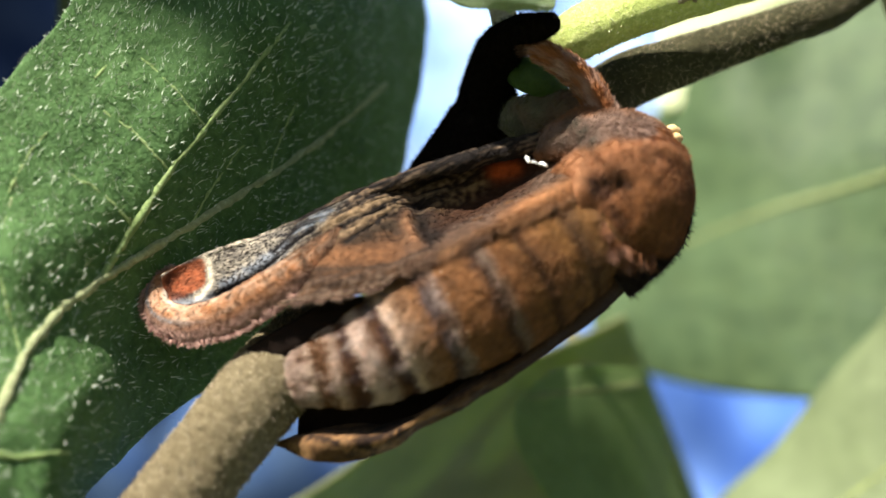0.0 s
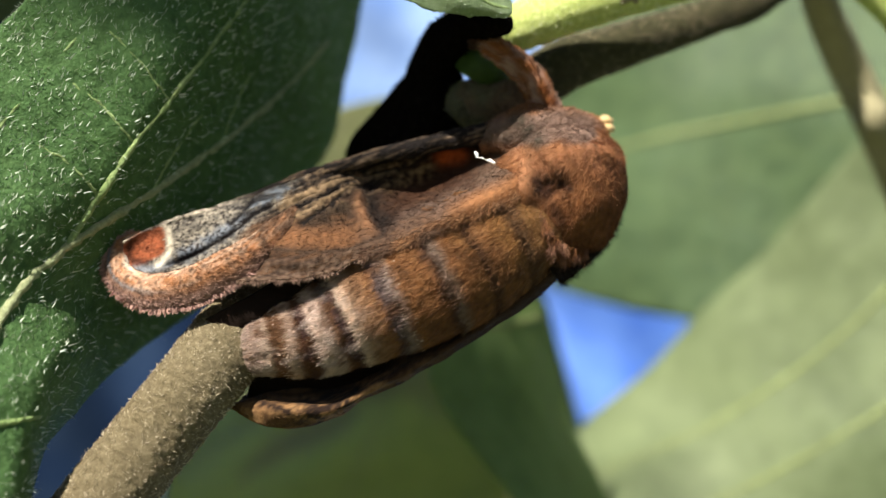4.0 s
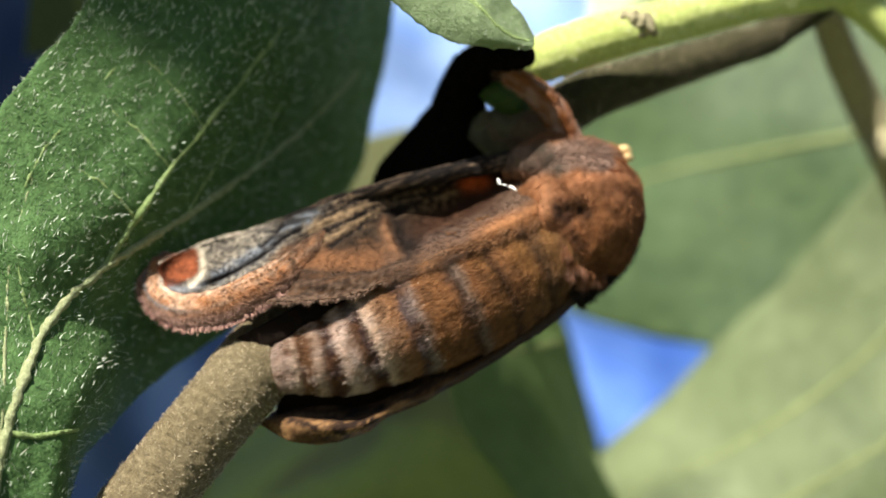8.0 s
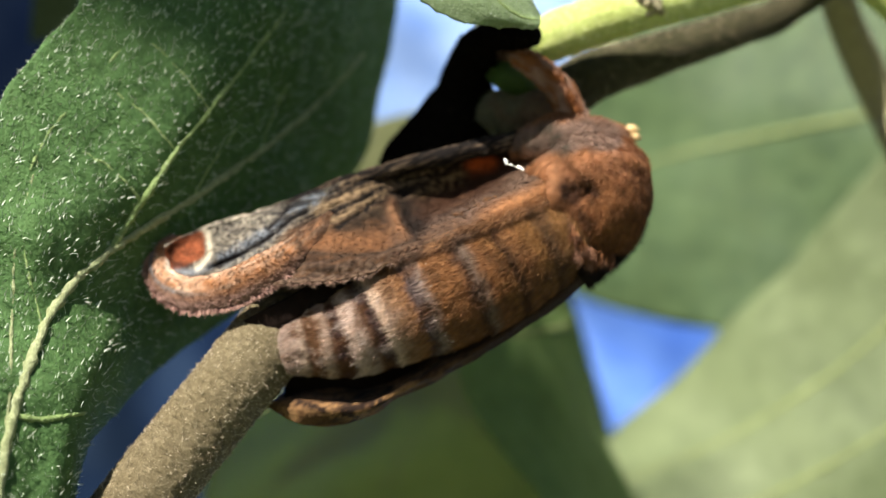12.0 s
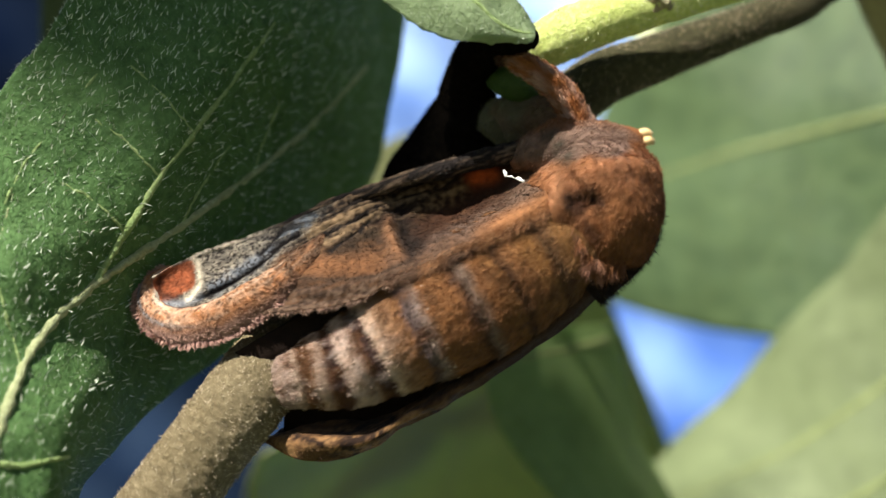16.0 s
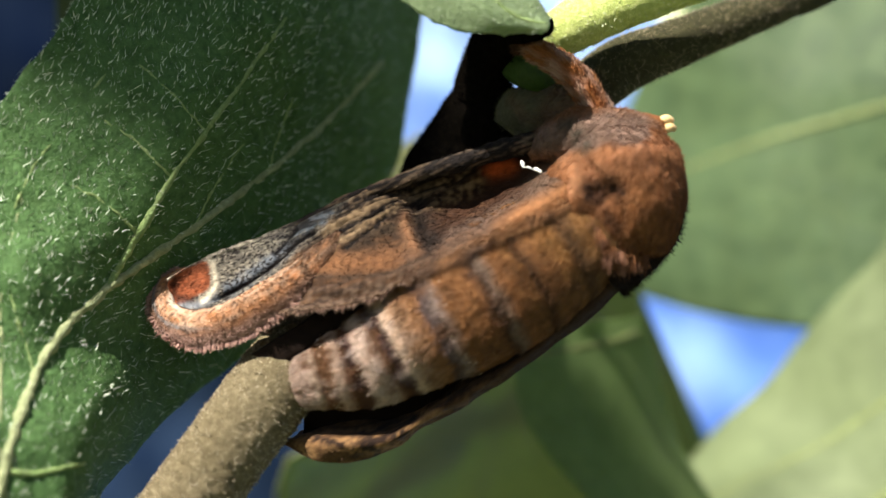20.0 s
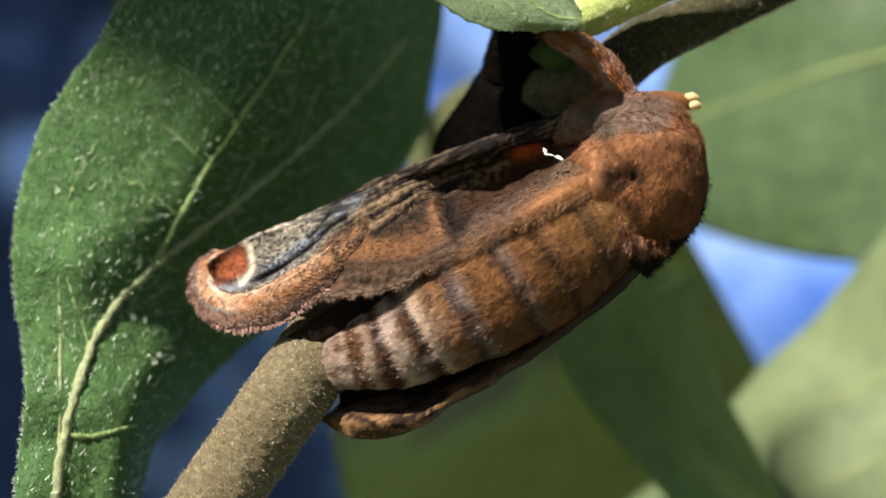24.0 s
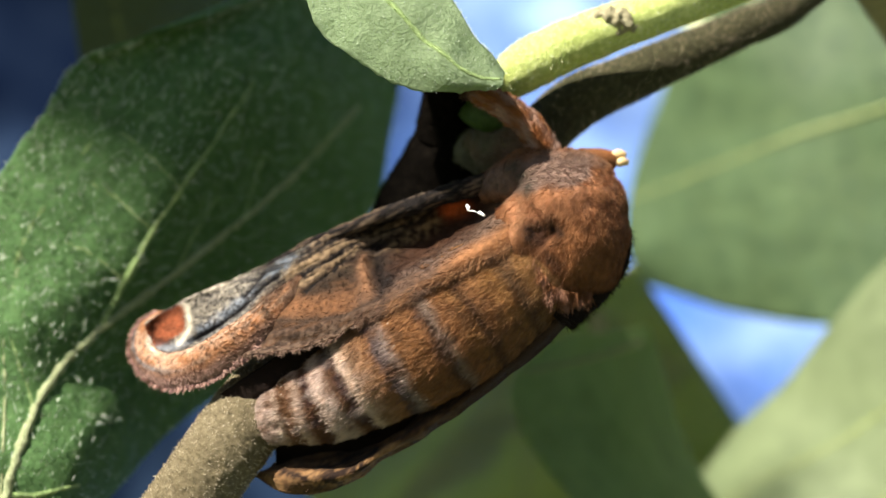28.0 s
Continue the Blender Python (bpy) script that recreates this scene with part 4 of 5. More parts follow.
    # added sheet: near-black colour stands for shade between wing, twig and abdomen
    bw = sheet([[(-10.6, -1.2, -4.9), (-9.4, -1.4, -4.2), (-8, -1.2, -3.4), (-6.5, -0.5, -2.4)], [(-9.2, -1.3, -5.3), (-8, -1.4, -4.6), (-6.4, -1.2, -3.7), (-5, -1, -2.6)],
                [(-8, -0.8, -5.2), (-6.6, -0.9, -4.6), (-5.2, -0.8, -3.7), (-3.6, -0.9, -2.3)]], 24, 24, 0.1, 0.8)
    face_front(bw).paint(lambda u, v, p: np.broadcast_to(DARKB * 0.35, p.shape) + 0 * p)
    blade("dark_sheet", bw, 0.12, M_BODY, top, "near-black sheet added for shade under the forewing")

    # added sheet: closes the gap under the belly with shade put into colour
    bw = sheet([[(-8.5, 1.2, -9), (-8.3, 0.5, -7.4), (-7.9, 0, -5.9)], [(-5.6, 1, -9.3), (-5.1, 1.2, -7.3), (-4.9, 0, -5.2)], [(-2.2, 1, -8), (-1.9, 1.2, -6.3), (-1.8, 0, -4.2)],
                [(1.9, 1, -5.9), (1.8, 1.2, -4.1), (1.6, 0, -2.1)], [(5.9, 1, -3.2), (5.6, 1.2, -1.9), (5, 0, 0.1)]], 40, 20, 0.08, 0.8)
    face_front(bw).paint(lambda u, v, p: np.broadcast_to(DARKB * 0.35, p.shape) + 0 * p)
    blade("dark_sheet", bw, 0.12, M_BODY, top, "near-black sheet added for shade under the belly")

    # far forewing below the abdomen
    fw = sheet([
        [(-9.3, 0, -9.2), (-9.1, 0.2, -9), (-8.6, 2, -8.8), (-8.4, 5, -7.9)],
        [(-7.7, -1, -9.9), (-7.6, -1.2, -9), (-7.1, 1, -8.4), (-6.6, 5, -7.5)],
        [(-6, -1, -10), (-5.9, -1.8, -9.1), (-5.2, 0.5, -8.5), (-4.7, 5, -7.5)],
        [(-4.5, -0.8, -9.6), (-4.3, -1.8, -9), (-3.6, 0, -8.3), (-3.2, 4.5, -7.4)],
        [(-2.5, -0.6, -8.5), (-2.4, -1.6, -8), (-2.1, -0.2, -7.6), (-1.8, 4, -6.7)],
        [(0.3, -0.5, -7), (0.2, -1.2, -6.6), (0.2, -0.2, -6.2), (0.5, 3, -5.4)],
        [(2.8, -0.5, -5.4), (2.6, -1.2, -5), (2.6, -0.2, -4.6), (2.7, 3, -3.8)],
        [(5.4, -0.5, -3.6), (5, -1.2, -3.2), (4.8, -0.4, -2.8), (4.9, 3, -1.9)],
        [(7.3, -0.2, -2), (6.7, -1, -1.6), (6.3, -0.4, -1.2), (6.4, 3, -0.3)],
    ], 110, 30, 0.16, 0.9)

    def far_col(u, v, p):
        q = p * np.array([0.5, 1, 1.6])
        nz = wobble(q, 1.1, 2)
        n2 = wobble(p, 4.0, 6)
        c = blend(np.broadcast_to(np.array((0.10, 0.052, 0.022)), p.shape) + 0 * p, np.array((0.29, 0.165, 0.072)), 0.5 + 1.6 * nz + n2)
        crack = 1 - np.abs(wobble(p * np.array([0.45, 0.6, 1.3]) + 0.35 * n2[..., None], 1.3, 8)) * 7
        c = blend(c, DARKB * 0.8, np.clip(crack * 1.3, 0, 1) * np.clip((u - 0.1) * 6, 0, 1))
        c = blend(c, DARKB * 1.2, np.clip(n2 * 3 - 0.6, 0, 0.8))
        for g in ([(-5.9, -9.0), (-4.9, -8.8), (-3.9, -8.3)], [(-5.4, -9.5), (-4.6, -9.1), (-4.0, -8.9), (-3.0, -8.2)], [(-7.8, -8.9), (-6.8, -9.2), (-6.2, -9.4)]):
            c = blend(c, DARKB * 0.5, stroke(flat_view(p), g, 0.16, n2 * 2))
        return blend(c, DARKB * 1.1, (u - 0.45) * 4)
    face_front(fw, (0, -1, -0.4)).paint(far_col)
    f_ob = blade("forewing", fw, 0.14, M_BODY, top, "far forewing folded under the body")
    p, n, du, col, u, v = fw.sample(7000, gen)
    fur("fringe", p + n * 0.05, du * 0.9 + n * 0.1 + np.array([0, 0, -0.2]) + gen.normal(0, 0.2, p.shape), gen.uniform(0.08, 0.25, len(p)), 0.025, M_FUR, f_ob, "", col, 0.3, gen)

    # near forewing: a trough between the costal edge and the raised lower edge
    wing = sheet([
        [(5.6, 1.6, 5.8), (5.5, 1.4, 4.9), (5.3, 0, 3.8), (5.2, -1.3, 2.8), (5.2, -2.1, 1.8)],
        [(3.8, 1, 5.4), (3.7, 1.1, 4.6), (3.7, 0.3, 3.5), (3.8, -2.5, 2.3), (3.7, -3.1, 1.15)],
        [(1.7, 0.6, 4.9), (1.8, 1.6, 4.2), (2, 1.0, 2.6), (1.6, -2.95, 1.1), (1.15, -3.55, 0.0)],
        [(-0.9, 0.6, 4.2), (-0.8, 1.8, 3.4), (-0.6, 1.2, 1.6), (-0.7, -2.5, 0.1), (-1.0, -3.35, -1.0)],
        [(-3.5, 0.8, 3.4), (-3.4, 1.2, 2.6), (-3.1, 0, 0.9), (-2.9, -2.2, -0.6), (-3.1, -3.1, -1.75)],
        [(-6.1, 1.2, 2.5), (-5.8, -0.2, 1.4), (-5.2, -1.4, 0), (-4.9, -2.4, -1.2), (-4.8, -3.1, -2.55)],
        [(-8.3, 1.6, 1.5), (-8.1, 0.6, 0.7), (-7.7, -0.5, -0.3), (-7.1, -2.1, -1.6), (-6.7, -2.9, -2.9)],
        [(-10.1, 1.7, 0.8), (-10.1, 1.2, 0.2), (-9.9, 0.9, -0.5), (-9.4, 0, -1.6), (-8.7, -2.5, -3)],
        [(-11.9, 1.4, 0.2), (-11.8, 1.2, -0.4), (-11.8, 1.0, -1.1), (-11.5, 0.6, -2), (-11.1, 0, -2.9)],
        [(-13.4, 1.1, -0.4), (-13.5, 1.1, -0.9), (-13.4, 1.0, -1.5), (-13.3, 0.8, -2.2), (-13, 0.5, -2.9)],
        [(-14.8, 0.7, -1.2), (-14.8, 0.9, -1.5), (-14.7, 1.0, -2), (-14.6, 0.9, -2.4), (-14.3, 0.6, -2.9)],
    ], 340, 150, 0.05, 0.9)
    face_front(wing)

    # the marks of the wing, as lines fitted to the camera's flat view
    rib = [(-4.1, 2.0), (-3.4, 1.85), (-3.2, 0.85), (-2.7, -0.2)]
    end_of_hollow = [(-2.95, 2.5), (-2.65, 1.3), (-2.05, 0.2)]
    gold = ([(-6.7, 1.05), (-5.0, 1.8), (-3.25, 2.4)], [(-6.1, 0.35), (-4.9, 1.1), (-3.85, 1.8)], [(-7.0, 0.75), (-5.8, 1.3), (-4.6, 1.75)])
    seams = ([(-6.7, 0.55), (-5.0, 1.4), (-3.7, 2.1)], [(-7.0, 1.45), (-5.0, 2.25), (-3.0, 2.95), (-1.0, 3.6)], [(-6.0, 0.05), (-5.0, 0.7), (-4.2, 1.35)])
    cleft = [(-12.5, -2.3), (-11.6, -1.9), (-10.7, -1.4), (-9.5, -0.6), (-8.4, 0.35), (-7.6, 0.75)]
    slash = [(-9.55, -0.15), (-9.0, 0.45), (-8.5, 1.0)]

    def grain_of(p):
        """Fine streaks that run along the wing."""
        run = wobble(p * np.array([0.35, 0.8, 0.8]), 1.1, 12)
        lon, lat = p @ np.array([0.92, 0, 0.39]), p @ np.array([-0.39, 0, 0.92])
        lines = np.stack([lon * 0.55, lat * 5.0 + run * 1.4, p[..., 1] * 0.6], -1)
        return 1.5 * wobble(lines, 1.0, 3) + 0.9 * wobble(lines * np.array([1.6, 2.4, 1.0]), 1.0, 17)

    q = flat_view(wing.p)
    streak = grain_of(wing.p)
    torn = 1.6 * wobble(wing.p * np.array([1, 1, 1.4]), 2.6, 51) + 1.2 * wobble(wing.p, 6.0, 52)
    costa = np.clip(1.6 * stroke(q, [(-7.4, 1.0), (-5.2, 1.9), (-3.2, 2.6), (-1.2, 3.6)], 1.0), 0, 1)
    relief = 0.22 * stroke(q, rib, 0.40) - 0.30 * stroke(q, end_of_hollow, 0.6) - 0.2 * stroke(q, cleft, 0.14) - 0.15 * stroke(q, slash, 0.2) + 0.07 * streak * costa
    relief += sum(0.05 * stroke(q, g, 0.16, 0.9 * torn) for g in gold) - sum(0.10 * stroke(q, g, 0.13, 0.9 * torn) for g in seams)
    relief += 0.12 * wobble(wing.p, 1.3, 44) * np.clip((wing.u - 0.1) * 8, 0, 1) * np.clip((0.55 - wing.u) * 8, 0, 1)
    low_band = np.clip((wing.v - 0.72) * 6, 0, 1) * np.clip((wing.u - 0.33) * 8, 0, 1) * np.clip((0.74 - wing.u) * 9, 0, 1)
    relief += 0.09 * low_band * np.sin(wing.v * 46 + 2.5 * wobble(wing.p, 0.7, 3))
    wing = face_front(Surf(wing.p + wing.n * relief[..., None]))

    def wing_col(u, v, p):
        nz = wobble(p * np.array([0.7, 1, 1.5]), 1.4, 6)
        n2 = wobble(p, 4.0, 1)
        pepper = wobble(p, 8.5, 31)
        jag = 0.7 * nz + 0.5 * n2
        c = blend(np.broadcast_to(np.array((0.060, 0.034, 0.021)), p.shape) + 0 * p, np.array((0.165, 0.082, 0.038)), 0.3 + 1.3 * nz + 0.6 * streak)
        # panel before the rib: rust, with a dark heart
        c = blend(c, np.array((0.27, 0.122, 0.052)), 0.95 * stroke(q, [(-7.4, -0.7), (-5.6, -0.75), (-3.4, -0.7)], 0.6, 0.5 * jag))
        c = blend(c, np.array((0.042, 0.027, 0.015)), 0.85 * stroke(q, [(-5.6, 0.2), (-4.6, 0.55), (-3.9, 0.9)], 0.55, 0.6 * jag))
        # raised band and lower margin: grey brown
        c = blend(c, np.array((0.185, 0.105, 0.066)), 0.9 * stroke(q, [(-2.4, -0.6), (-0.8, 0.15), (1.2, 1.0), (3.3, 2.3)], 0.85, 0.6 * jag))
        c = blend(c, np.array((0.15, 0.105, 0.085)), 0.7 * stroke(q, [(-2.2, 0.1), (0.2, 1.0), (2.2, 2.1), (4.0, 3.0)], 0.4, 0.8 * jag))
        c = blend(c, np.array((0.165, 0.108, 0.075)), (0.6 + 1.2 * n2) * np.clip((v - 0.78) * 7, 0, 1) * np.clip((u - 0.25) * 7, 0, 1))
        c = blend(c, np.array((0.055, 0.036, 0.024)), 0.8 * stroke(q, [(-7.6, -1.35), (-5.5, -1.45), (-3.6, -1.25), (-2.2, -0.6)], 0.14, 0.5 * jag))
        # hollow: shade painted into brown floor and dark upper wall; golden patch, red root
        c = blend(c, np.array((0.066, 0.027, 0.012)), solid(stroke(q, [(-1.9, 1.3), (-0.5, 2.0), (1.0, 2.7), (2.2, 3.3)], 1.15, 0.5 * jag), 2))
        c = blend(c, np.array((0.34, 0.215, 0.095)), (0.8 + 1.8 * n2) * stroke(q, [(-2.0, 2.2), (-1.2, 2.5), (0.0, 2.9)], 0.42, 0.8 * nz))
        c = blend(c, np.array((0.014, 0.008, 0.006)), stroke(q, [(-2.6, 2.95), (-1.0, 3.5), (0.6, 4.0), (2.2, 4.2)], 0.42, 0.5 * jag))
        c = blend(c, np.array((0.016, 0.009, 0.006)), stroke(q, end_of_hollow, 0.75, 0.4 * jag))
        c = blend(c, np.array((0.70, 0.14, 0.03)), 1.1 * stroke(q, [(0.9, 3.5), (1.6, 3.65)], 0.42, 0.4 * jag))
        # shoulder
        c = blend(c, np.array((0.50, 0.225, 0.095)), stroke(q, [(4.5, 4.3), (4.85, 3.0), (4.4, 2.1), (3.2, 1.5), (1.6, 0.75)], 0.5, 0.5 * jag) * np.clip((q[..., 0] - 0.6) * 0.5, 0, 1))
        c = blend(c, np.array((0.20, 0.125, 0.085)), 0.8 * stroke(q, [(4.2, 3.5), (3.7, 2.9), (3.0, 2.6)], 0.5, 0.8 * jag))
        c = blend(c, np.array((0.34, 0.17, 0.085)), stroke(q, rib, 0.30, 0.6 * jag))
        # streaked costa
        c = blend(c, blend(np.broadcast_to(np.array((0.026, 0.018, 0.014)), p.shape) + 0 * p, np.array((0.27, 0.19, 0.115)), 0.10 + 0.9 * streak + 0.9 * n2), costa * 0.95)
        for g in gold:
            c = blend(c, np.array((0.34, 0.235, 0.135)), 1.1 * stroke(q, g, 0.17, 0.7 * torn))
        for g in seams:
            c = blend(c, np.array((0.016, 0.011, 0.009)), 1.1 * stroke(q, g, 0.15, 0.7 * torn))
        # peppered grey tip with a blue cast, then the cream line and the red-brown eye
        tip = np.clip((-7.6 - q[..., 0] + 0.9 * (q[..., 1] - 0.3)) * 1.6 + 0.5 * streak, 0, 1)
        grey = blend(np.broadcast_to(np.array((0.20, 0.18, 0.150)), p.shape) + 0 * p, np.array((0.38, 0.34, 0.27)), 0.4 + nz + 1.5 * n2)
        grey = blend(grey, np.array((0.25, 0.29, 0.345)), 0.9 * stroke(q, [(-11.6, -1.8), (-10.0, -0.7), (-8.9, 0.1)], 0.36, 0.8 * jag))
        grey = blend(grey, np.array((0.030, 0.024, 0.022)), np.clip(pepper * 5 - 0.25, 0, 1) * 0.9)
        c = blend(c, grey, tip)
        c = blend(c, np.array((0.20, 0.23, 0.27)), stroke(q, [(-8.4, 0.75), (-7.7, 1.2), (-7.0, 1.7)], 0.26, 0.9 * torn))
        c = blend(c, np.array((0.020, 0.018, 0.018)), 0.9 * np.clip(streak * 2.2 + n2 * 1.5 - 0.1, 0, 1) * stroke(q, [(-8.8, 0.6), (-7.7, 1.3), (-6.8, 1.9)], 0.5))
        c = blend(c, np.array((0.012, 0.010, 0.012)), 1.1 * stroke(q, slash, 0.17, 0.5 * jag))
        # shade in the cleft beside the roll, painted black
        c = blend(c, np.array((0.012, 0.009, 0.009)), 1.5 * stroke(q, cleft, 0.15, 0.5 * jag))
        eye = solid(stroke(q, [(-14.2, -1.75), (-13.5, -1.4), (-12.9, -1.15)], 0.85, 0.2 * nz), 6) * np.clip((-12.62 - q[..., 0]) * 9, 0, 1)
        c = blend(c, np.array((0.34, 0.10, 0.042)) * (1 + 0.5 * nz[..., None] + 0.5 * pepper[..., None]), eye)
        # shadow painted inside the eye's left edge
        c = blend(c, np.array((0.09, 0.028, 0.014)), 0.9 * stroke(q, [(-14.4, -1.2), (-14.35, -2.0), (-13.6, -2.25)], 0.22, 0.4 * nz))
        c = blend(c, np.array((0.28, 0.30, 0.33)), stroke(q, [(-14.1, -2.6), (-13.2, -2.5), (-12.5, -2.15)], 0.2, 0.6 * jag))
        c = blend(c, np.array((0.88, 0.79, 0.62)), 1.2 * stroke(q, [(-12.75, -0.2), (-12.48, -0.9), (-12.5, -1.7), (-13.0, -2.3)], 0.15, 0.5 * jag))
        # pattern is darker on the root side of the wing
        root_side = np.clip((q[..., 0] + 9.0) * 0.5, 0, 1)[..., None]
        return c * (0.95 + 0.45 * n2[..., None]) * (0.85 - 0.22 * root_side)
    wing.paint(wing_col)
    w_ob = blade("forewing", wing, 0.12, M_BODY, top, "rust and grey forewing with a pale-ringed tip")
    p, n, du, col, u, v = wing.sample(18000, gen)
    fur("scale_down", p + n * 0.065, du * 1.0 + n * 0.06 + gen.normal(0, 0.12, p.shape), gen.uniform(0.07, 0.2, len(p)), 0.026, M_FUR, w_ob, "", col, 0.2, gen)

    # thick furry leading edge
    edge = np.array([on(wing, [(u, 0.0)])[0] for u in np.linspace(0.0, 0.88, 24)])
    size = np.interp(np.linspace(0, 1, 24), [0, 0.2, 0.45, 0.7, 1.0], [0.5, 0.5, 0.34, 0.2, 0.1])
    edge[:, 2] -= size * 0.75
    rim = outward(tube_surf(edge, size, n=150, around=28, up=(0, 1, 0), rough=0.09, freq=1.6))

    def rim_col(u, v, p):
        n2 = wobble(p, 4.2, 8)
        st = grain_of(p)
        c = blend(np.broadcast_to(np.array((0.013, 0.010, 0.009)), p.shape) + 0 * p, np.array((0.19, 0.135, 0.09)), -0.05 + 0.9 * st + 0.5 * n2)
        c = blend(c, np.array((0.12, 0.085, 0.066)), np.clip((0.14 - u) * 12, 0, 1))
        tip = np.array((0.40, 0.36, 0.29)) * (1 + 1.6 * wobble(p, 6.5, 31)[..., None])
        return blend(c, tip, np.clip((u - 0.68) * 7, 0, 1))
    rim.paint(rim_col)
    rim_ob = write("leading_edge", rim.p.reshape(-1, 3), rim.faces(), M_BODY, top, "dark streaked furry leading edge of the forewing", rim.col.reshape(-1, 3))
    p, n, du, col, u, v = rim.sample(9000, gen)
    fur("scale_down", p, du * 1.0 + n * 0.2 + gen.normal(0, 0.15, p.shape), gen.uniform(0.08, 0.26, len(p)), 0.022, M_FUR, rim_ob, "", col, 0.3, gen)

    # soft hair that runs from the slope over the belly
    us, vs = gen.uniform(0.03, 0.40, 9000), 1 - np.abs(gen.normal(0, 0.09, 9000))
    pts = on(wing, list(zip(us, np.clip(vs, 0.6, 0.99))))
    shade = np.clip(0.5 + 1.5 * wobble(pts, 1.2, 8) + np.clip((pts[:, 0] - 1) * 0.25, 0, 0.8), 0, 1)
    fur("soft_hair", pts + np.array([0, -0.03, 0]), np.array([-0.55, -0.12, -0.55]) + 0.4 * np.stack([wobble(pts, 1.5, 5 + 9 * k) for k in range(3)], -1) + gen.normal(0, 0.2, (9000, 3)), gen.uniform(0.15, 0.75, 9000), 0.018, M_FUR, w_ob, "soft brown hair", blend(np.broadcast_to(np.array((0.13, 0.075, 0.05)), (9000, 3)) + 0 * pts, np.array((0.30, 0.15, 0.07)), shade), 0.5, gen)

    # ragged fringe on the lower edge
    us = gen.uniform(0.36, 0.72, 2600)
    pts = on(wing, [(u, 0.985) for u in us])
    fur("fringe", pts, np.array([-0.35, -0.3, -0.8]) + gen.normal(0, 0.35, (2600, 3)), gen.uniform(0.05, 0.34, 2600) * (1 + 0.9 * wobble(pts, 2.0, 3)), 0.05, M_FUR, w_ob, "frayed fringe", np.broadcast_to(np.array((0.24, 0.155, 0.115)), (2600, 3)), 0.3, gen)

    # rolled outer margin that bends round the tip
    roll = tube_surf([(-4, 2, 2.3), (-5.5, 0.4, 1.2), (-6.9, -0.9, -0.2), (-8.5, -1.7, -1.8), (-9.8, -1.7, -2.6), (-11.2, -1.3, -3.3), (-12.5, -0.7, -3.6), (-13.8, 0, -3.5), (-14.8, 0.6, -2.9), (-15.1, 1, -2.1), (-14.9, 1.4, -1.3), (-14, 1.6, -0.7)],
                     [.05, .25, .62, .92, 1.0, 1.0, .96, .86, .7, .52, .32, .1], n=120, around=36, flat=0.62, up=(0, 1, 0), rough=0.06, freq=1.5)
    outward(roll)
    path_mid = roll.p.mean(1, keepdims=True)
    center = np.array((-12.3, 1, -1.2))
    out = ((roll.p - path_mid) * unit(path_mid - center)).sum(-1) / 0.82

    def roll_col(u, v, p):
        nz = wobble(p, 2.2, 7)
        n2 = wobble(p, 5.0, 2)
        bend = np.clip((u - 0.45) * 5, 0, 1)
        strand = wobble(np.stack([u * 9, out * 5.0, 0 * u], -1), 1.0, 5)
        c = blend(np.broadcast_to(np.array((0.42, 0.195, 0.09)), p.shape) + 0 * p, np.array((0.60, 0.42, 0.30)), 0.35 + nz * 0.6 + strand * 1.3 - out * 0.6)
        c = blend(c, np.array((0.24, 0.13, 0.085)), (out - 0.3) * 2.5 + nz * 0.5 + np.clip(strand - 0.2, 0, 1))
        c = blend(c, BLUEG * 0.6, bell(out, 0.42, 0.12) * bend * 0.9)
        c = blend(c, np.array((0.34, 0.21, 0.17)), np.clip((out - 0.62) * 5, 0, 1))
        c = blend(c, WHITE * 0.9, bell(out, -0.6, 0.18) * np.clip((u - 0.6) * 5, 0, 1))
        c = blend(c, DARKB * 1.2, np.clip((-out - 0.72) * 7, 0, 1))
        c = blend(c, np.array((0.10, 0.055, 0.032)), np.clip((0.30 - u) * 7 + nz, 0, 1) * np.clip((0.42 - u) * 8, 0, 1))
        c = blend(c, np.array((0.10, 0.055, 0.035)), np.clip(wobble(p, 7.0, 12) * 4 - 0.9, 0, 0.8))
        return c * (0.95 + 0.4 * n2[..., None])
    roll.paint(roll_col)
    r_ob = write("rolled_margin", roll.p.reshape(-1, 3), roll.faces(), M_BODY, top, "orange rolled wing margin", roll.col.reshape(-1, 3))
    p, n, du, col, u, v = roll.sample(12000, gen, lambda u, v, p: np.where(p[..., 1] < path_mid[..., 1] + 0.3, 1.0, 0.05))
    fur("scale_down", p, -du * 0.8 + n * 0.05 + unit(p - center) * 0.4 + gen.normal(0, 0.15, p.shape), gen.uniform(0.08, 0.2, len(p)), 0.04, M_FUR, r_ob, "", col, 0.2, gen)

    us = gen.uniform(0.3, 0.97, 1500)
    k = np.clip((us * (roll.p.shape[0] - 1)).astype(int), 0, roll.p.shape[0] - 2)
    far_side = np.argmax(out, 1)
    pts = roll.p[k, far_side[k]] + gen.normal(0, 0.05, (1500, 3))
    fur("fringe", pts, unit(pts - center) + gen.normal(0, 0.14, (1500, 3)), gen.uniform(0.14, 0.34, 1500), 0.07, M_FUR, r_ob, "pinkish fringe", np.broadcast_to(np.array((0.36, 0.22, 0.18)), (1500, 3)), 0.2, gen)

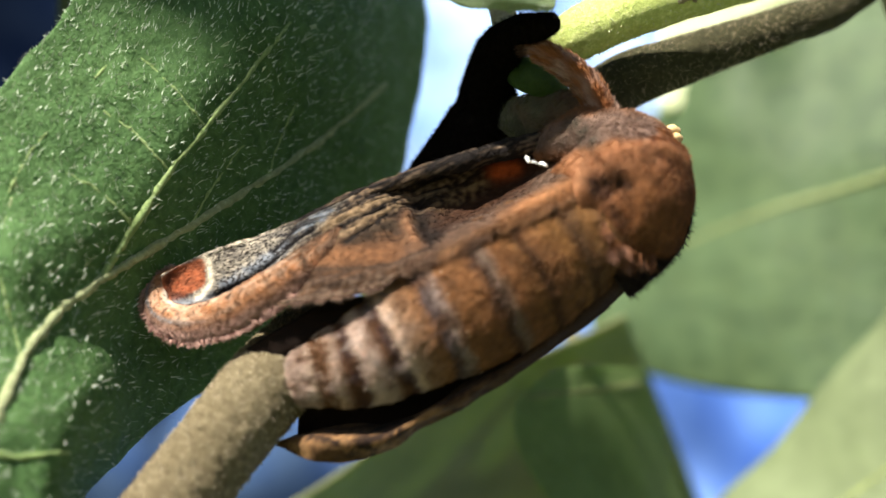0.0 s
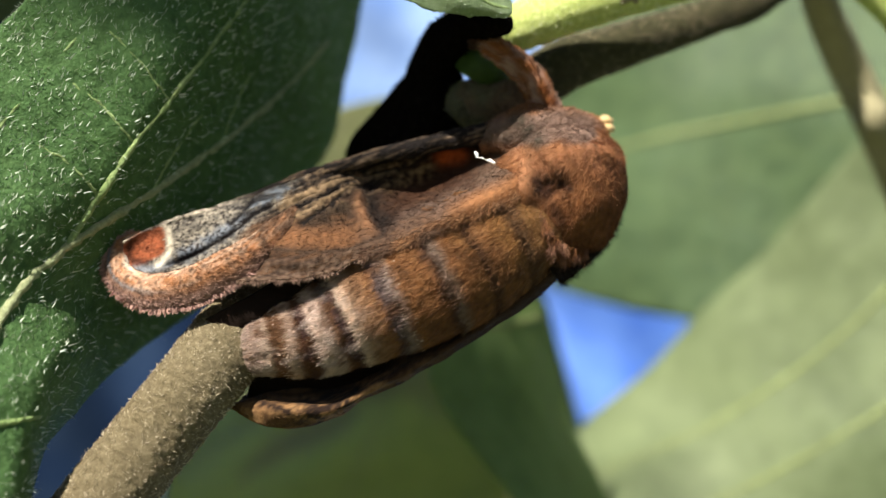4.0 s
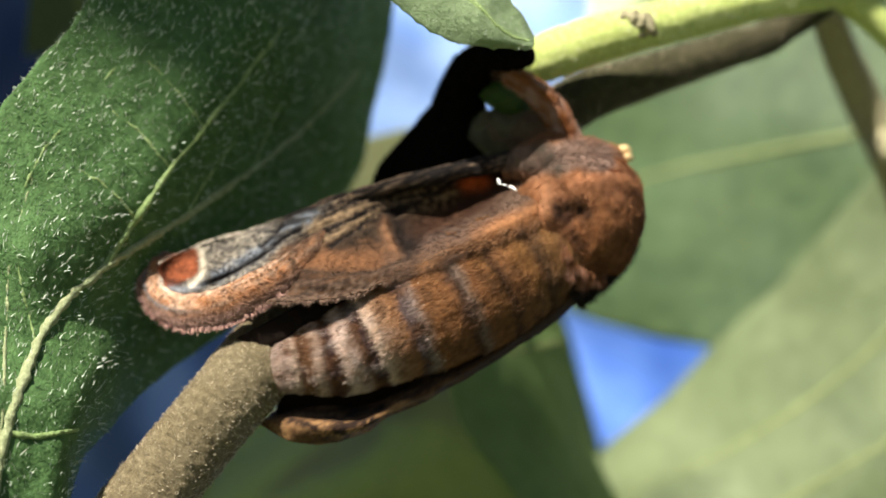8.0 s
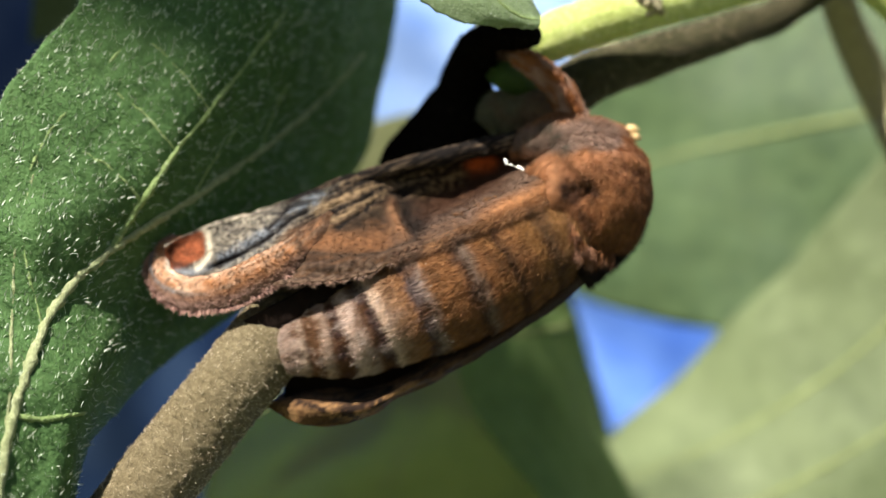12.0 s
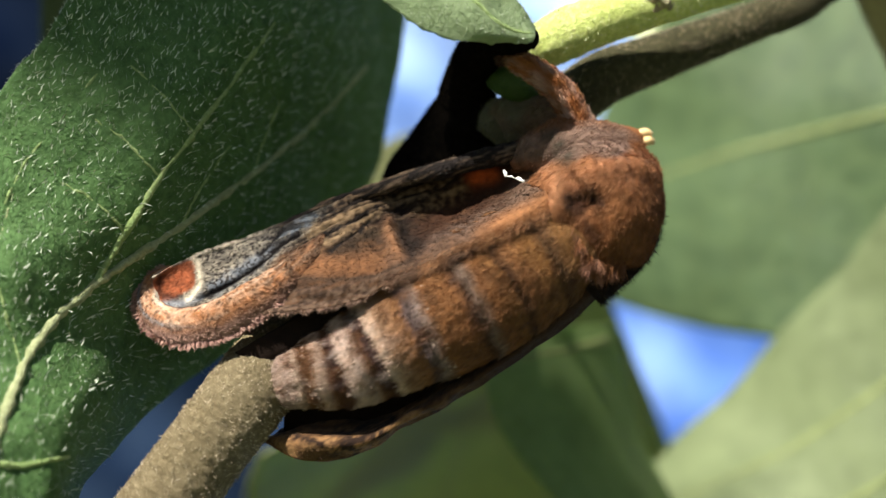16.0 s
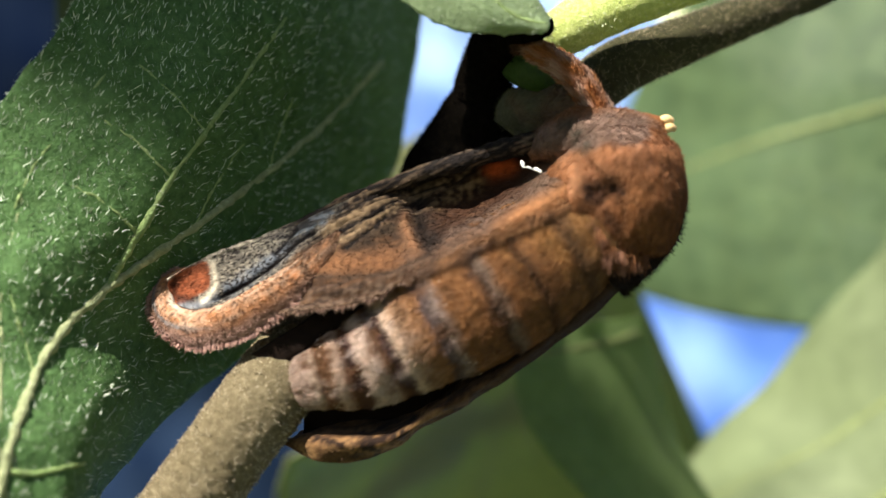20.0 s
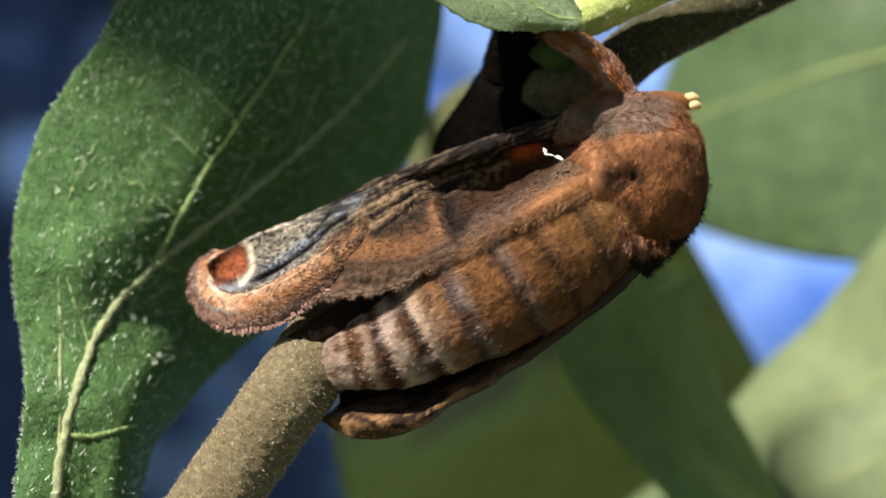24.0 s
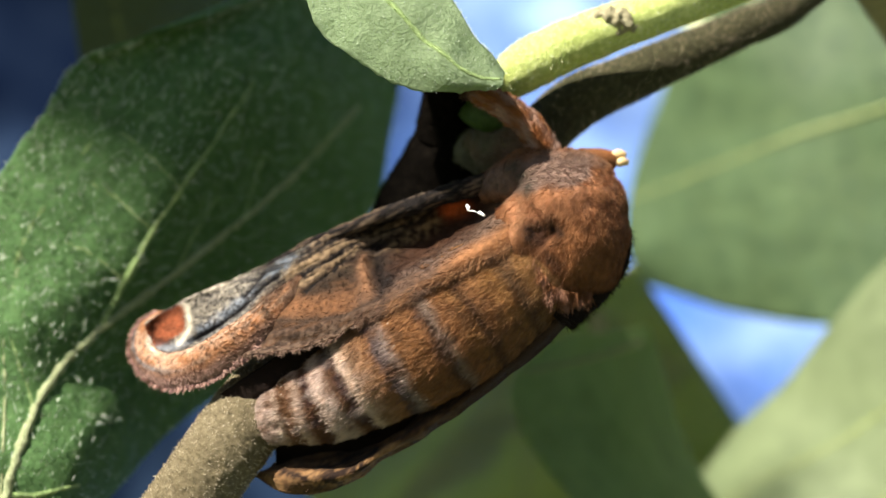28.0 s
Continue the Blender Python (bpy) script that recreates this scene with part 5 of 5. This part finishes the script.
    # white scale mark
    for a, b, r in (((2.3, -1.6, 3.7), (2.4, -1.8, 3.4), .08), ((2.4, -1.9, 3.4), (2.8, -2, 3.3), .055), ((2.8, -2, 3.3), (3.2, -2.4, 3.1), .09)):
        m = tube_surf([a, tuple((np.array(a) + np.array(b)) / 2 + [0, -.05, .03]), b], [r * .6, r, r * .7], n=10, around=8, rough=0.05, freq=4)
        write("white_mark", m.p.reshape(-1, 3), m.faces(), M_WHITE, w_ob)

    # foreleg that grips the stem
    leg = tube_surf([(6.2, 1, 5.7), (5.9, 1, 6.6), (5.4, 0.8, 7.5), (4.5, 0.6, 8.4), (3.5, 0.5, 9), (2.8, 0.6, 9.4), (2.2, 0.8, 9.4)],
                    [.85, .72, .66, .62, .55, .42, .25], n=50, around=24, up=(0, 1, 0), rough=0.08, freq=1.6)
    outward(leg).paint(lambda u, v, p: blend(blend(np.broadcast_to(RUST * 1.2, p.shape) + 0 * p, np.array((0.44, 0.30, 0.24)), 0.3 + 1.4 * wobble(np.stack([u * 5, v * 9, 0 * u], -1), 1.0) + wobble(p, 1.5)), DARKB * 1.5, np.clip((u - 0.74) * 6, 0, 1)))
    l_ob = write("foreleg", leg.p.reshape(-1, 3), leg.faces(), M_BODY, top, "furry foreleg gripping the stem", leg.col.reshape(-1, 3))
    p, n, du, col, u, v = leg.sample(6000, gen)
    fur("fur", p, du * 0.9 + n * 0.4 + gen.normal(0, 0.2, p.shape), gen.uniform(0.15, 0.4, len(p)), 0.04, M_FUR, l_ob, "", col, 0.3, gen)
    # middle leg, grey and half hidden
    leg = tube_surf([(1.9, 4.2, 5.8), (2.5, 4.2, 6.6), (3.8, 3.6, 6.7), (4.9, 2.8, 6.6), (5.7, 2, 6.3)], [.8, 1.25, 1.2, 1.1, .8], n=40, around=24, up=(0, 1, 0), rough=0.1, freq=1.2)
    outward(leg).paint(lambda u, v, p: blend(np.broadcast_to(np.array((0.13, 0.085, 0.055)), p.shape) + 0 * p, np.array((0.12, 0.12, 0.075)), 1.6 - 2.2 * u + wobble(p, 1.2)))
    l_ob = write("middle_leg", leg.p.reshape(-1, 3), leg.faces(), M_BODY, top, "grey furry leg", leg.col.reshape(-1, 3))
    p, n, du, col, u, v = leg.sample(3500, gen)
    fur("fur", p, du * 0.9 + n * 0.4 + gen.normal(0, 0.2, p.shape), gen.uniform(0.2, 0.45, len(p)), 0.04, M_FUR, l_ob, "", col, 0.3, gen)

    # the other foreleg's tip with its two pale claws, in front of the head
    leg = tube_surf([(7.9, 3.5, 5.7), (8.8, 4, 5.8), (9.5, 4.2, 5.8)], [.8, .62, .45], n=20, around=18, up=(0, 1, 0), rough=0.05)
    outward(leg).paint(lambda u, v, p: np.broadcast_to(RUST * 0.8, p.shape) + 0 * p)
    c_ob = write("far_foreleg", leg.p.reshape(-1, 3), leg.faces(), M_BODY, top, "brown foreleg tip", leg.col.reshape(-1, 3))
    for a, b in (((9.4, 4, 6), (10.1, 4.2, 6)), ((9.6, 4, 5.6), (10.2, 4.2, 5.6))):
        m = tube_surf([a, tuple((np.array(a) + np.array(b)) / 2 + [0, 0, .08]), b], [.22, .26, .14], n=12, around=10)
        write("claw", m.p.reshape(-1, 3), m.faces(), M_CLAW, c_ob, "pale claw")
    return top


def motions():
    # the leaf tip sinks a little in the wind
    rows = [(0, 0, 0), (2.5, 0, 0), (5, 0, 0), (9, 0, 0), (12.5, 0, 0), (15, 0, -0.2), (17, 0.05, -0.8), (19, 0, -0.75), (20.5, 0.05, -0.7), (23, 0.35, -1.0), (25, 0.7, -0.92), (28, 0.8, -1.05)]
    # the unseen leaf is shifted to move its shade over the big leaf
    shade_shift = [(0, 2.0, 0.5), (2.5, 1.0, -1.0), (7, 0.5, -3.0), (12, 0.5, -2.5), (15, -1, -4.0), (17, -2.5, -5.5), (20.5, -3.0, -6.0), (22.5, -4.5, 5), (28, -4.0, 4.5)]
    walk(shade_leaf, [(t, pose(x * MM, 0, z * MM)) for t, x, z in shade_shift])
    walk(big_leaf, [(t, pose(-1.3 * MM * k, 5.8 * MM * k, 0.1 * MM * k)) for t, k in ((0, 0), (19, 0), (20.5, 0), (22.5, 1), (24, 1), (28, 1))])
    walk(hanging, [(t, pose(x * MM, 0, z * MM)) for t, x, z in rows])


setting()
shade_leaf = upper_growth()
far_leaves()
twig = stems()
big_leaf = left_leaf()
hanging = top_leaf()
moth()
motions()
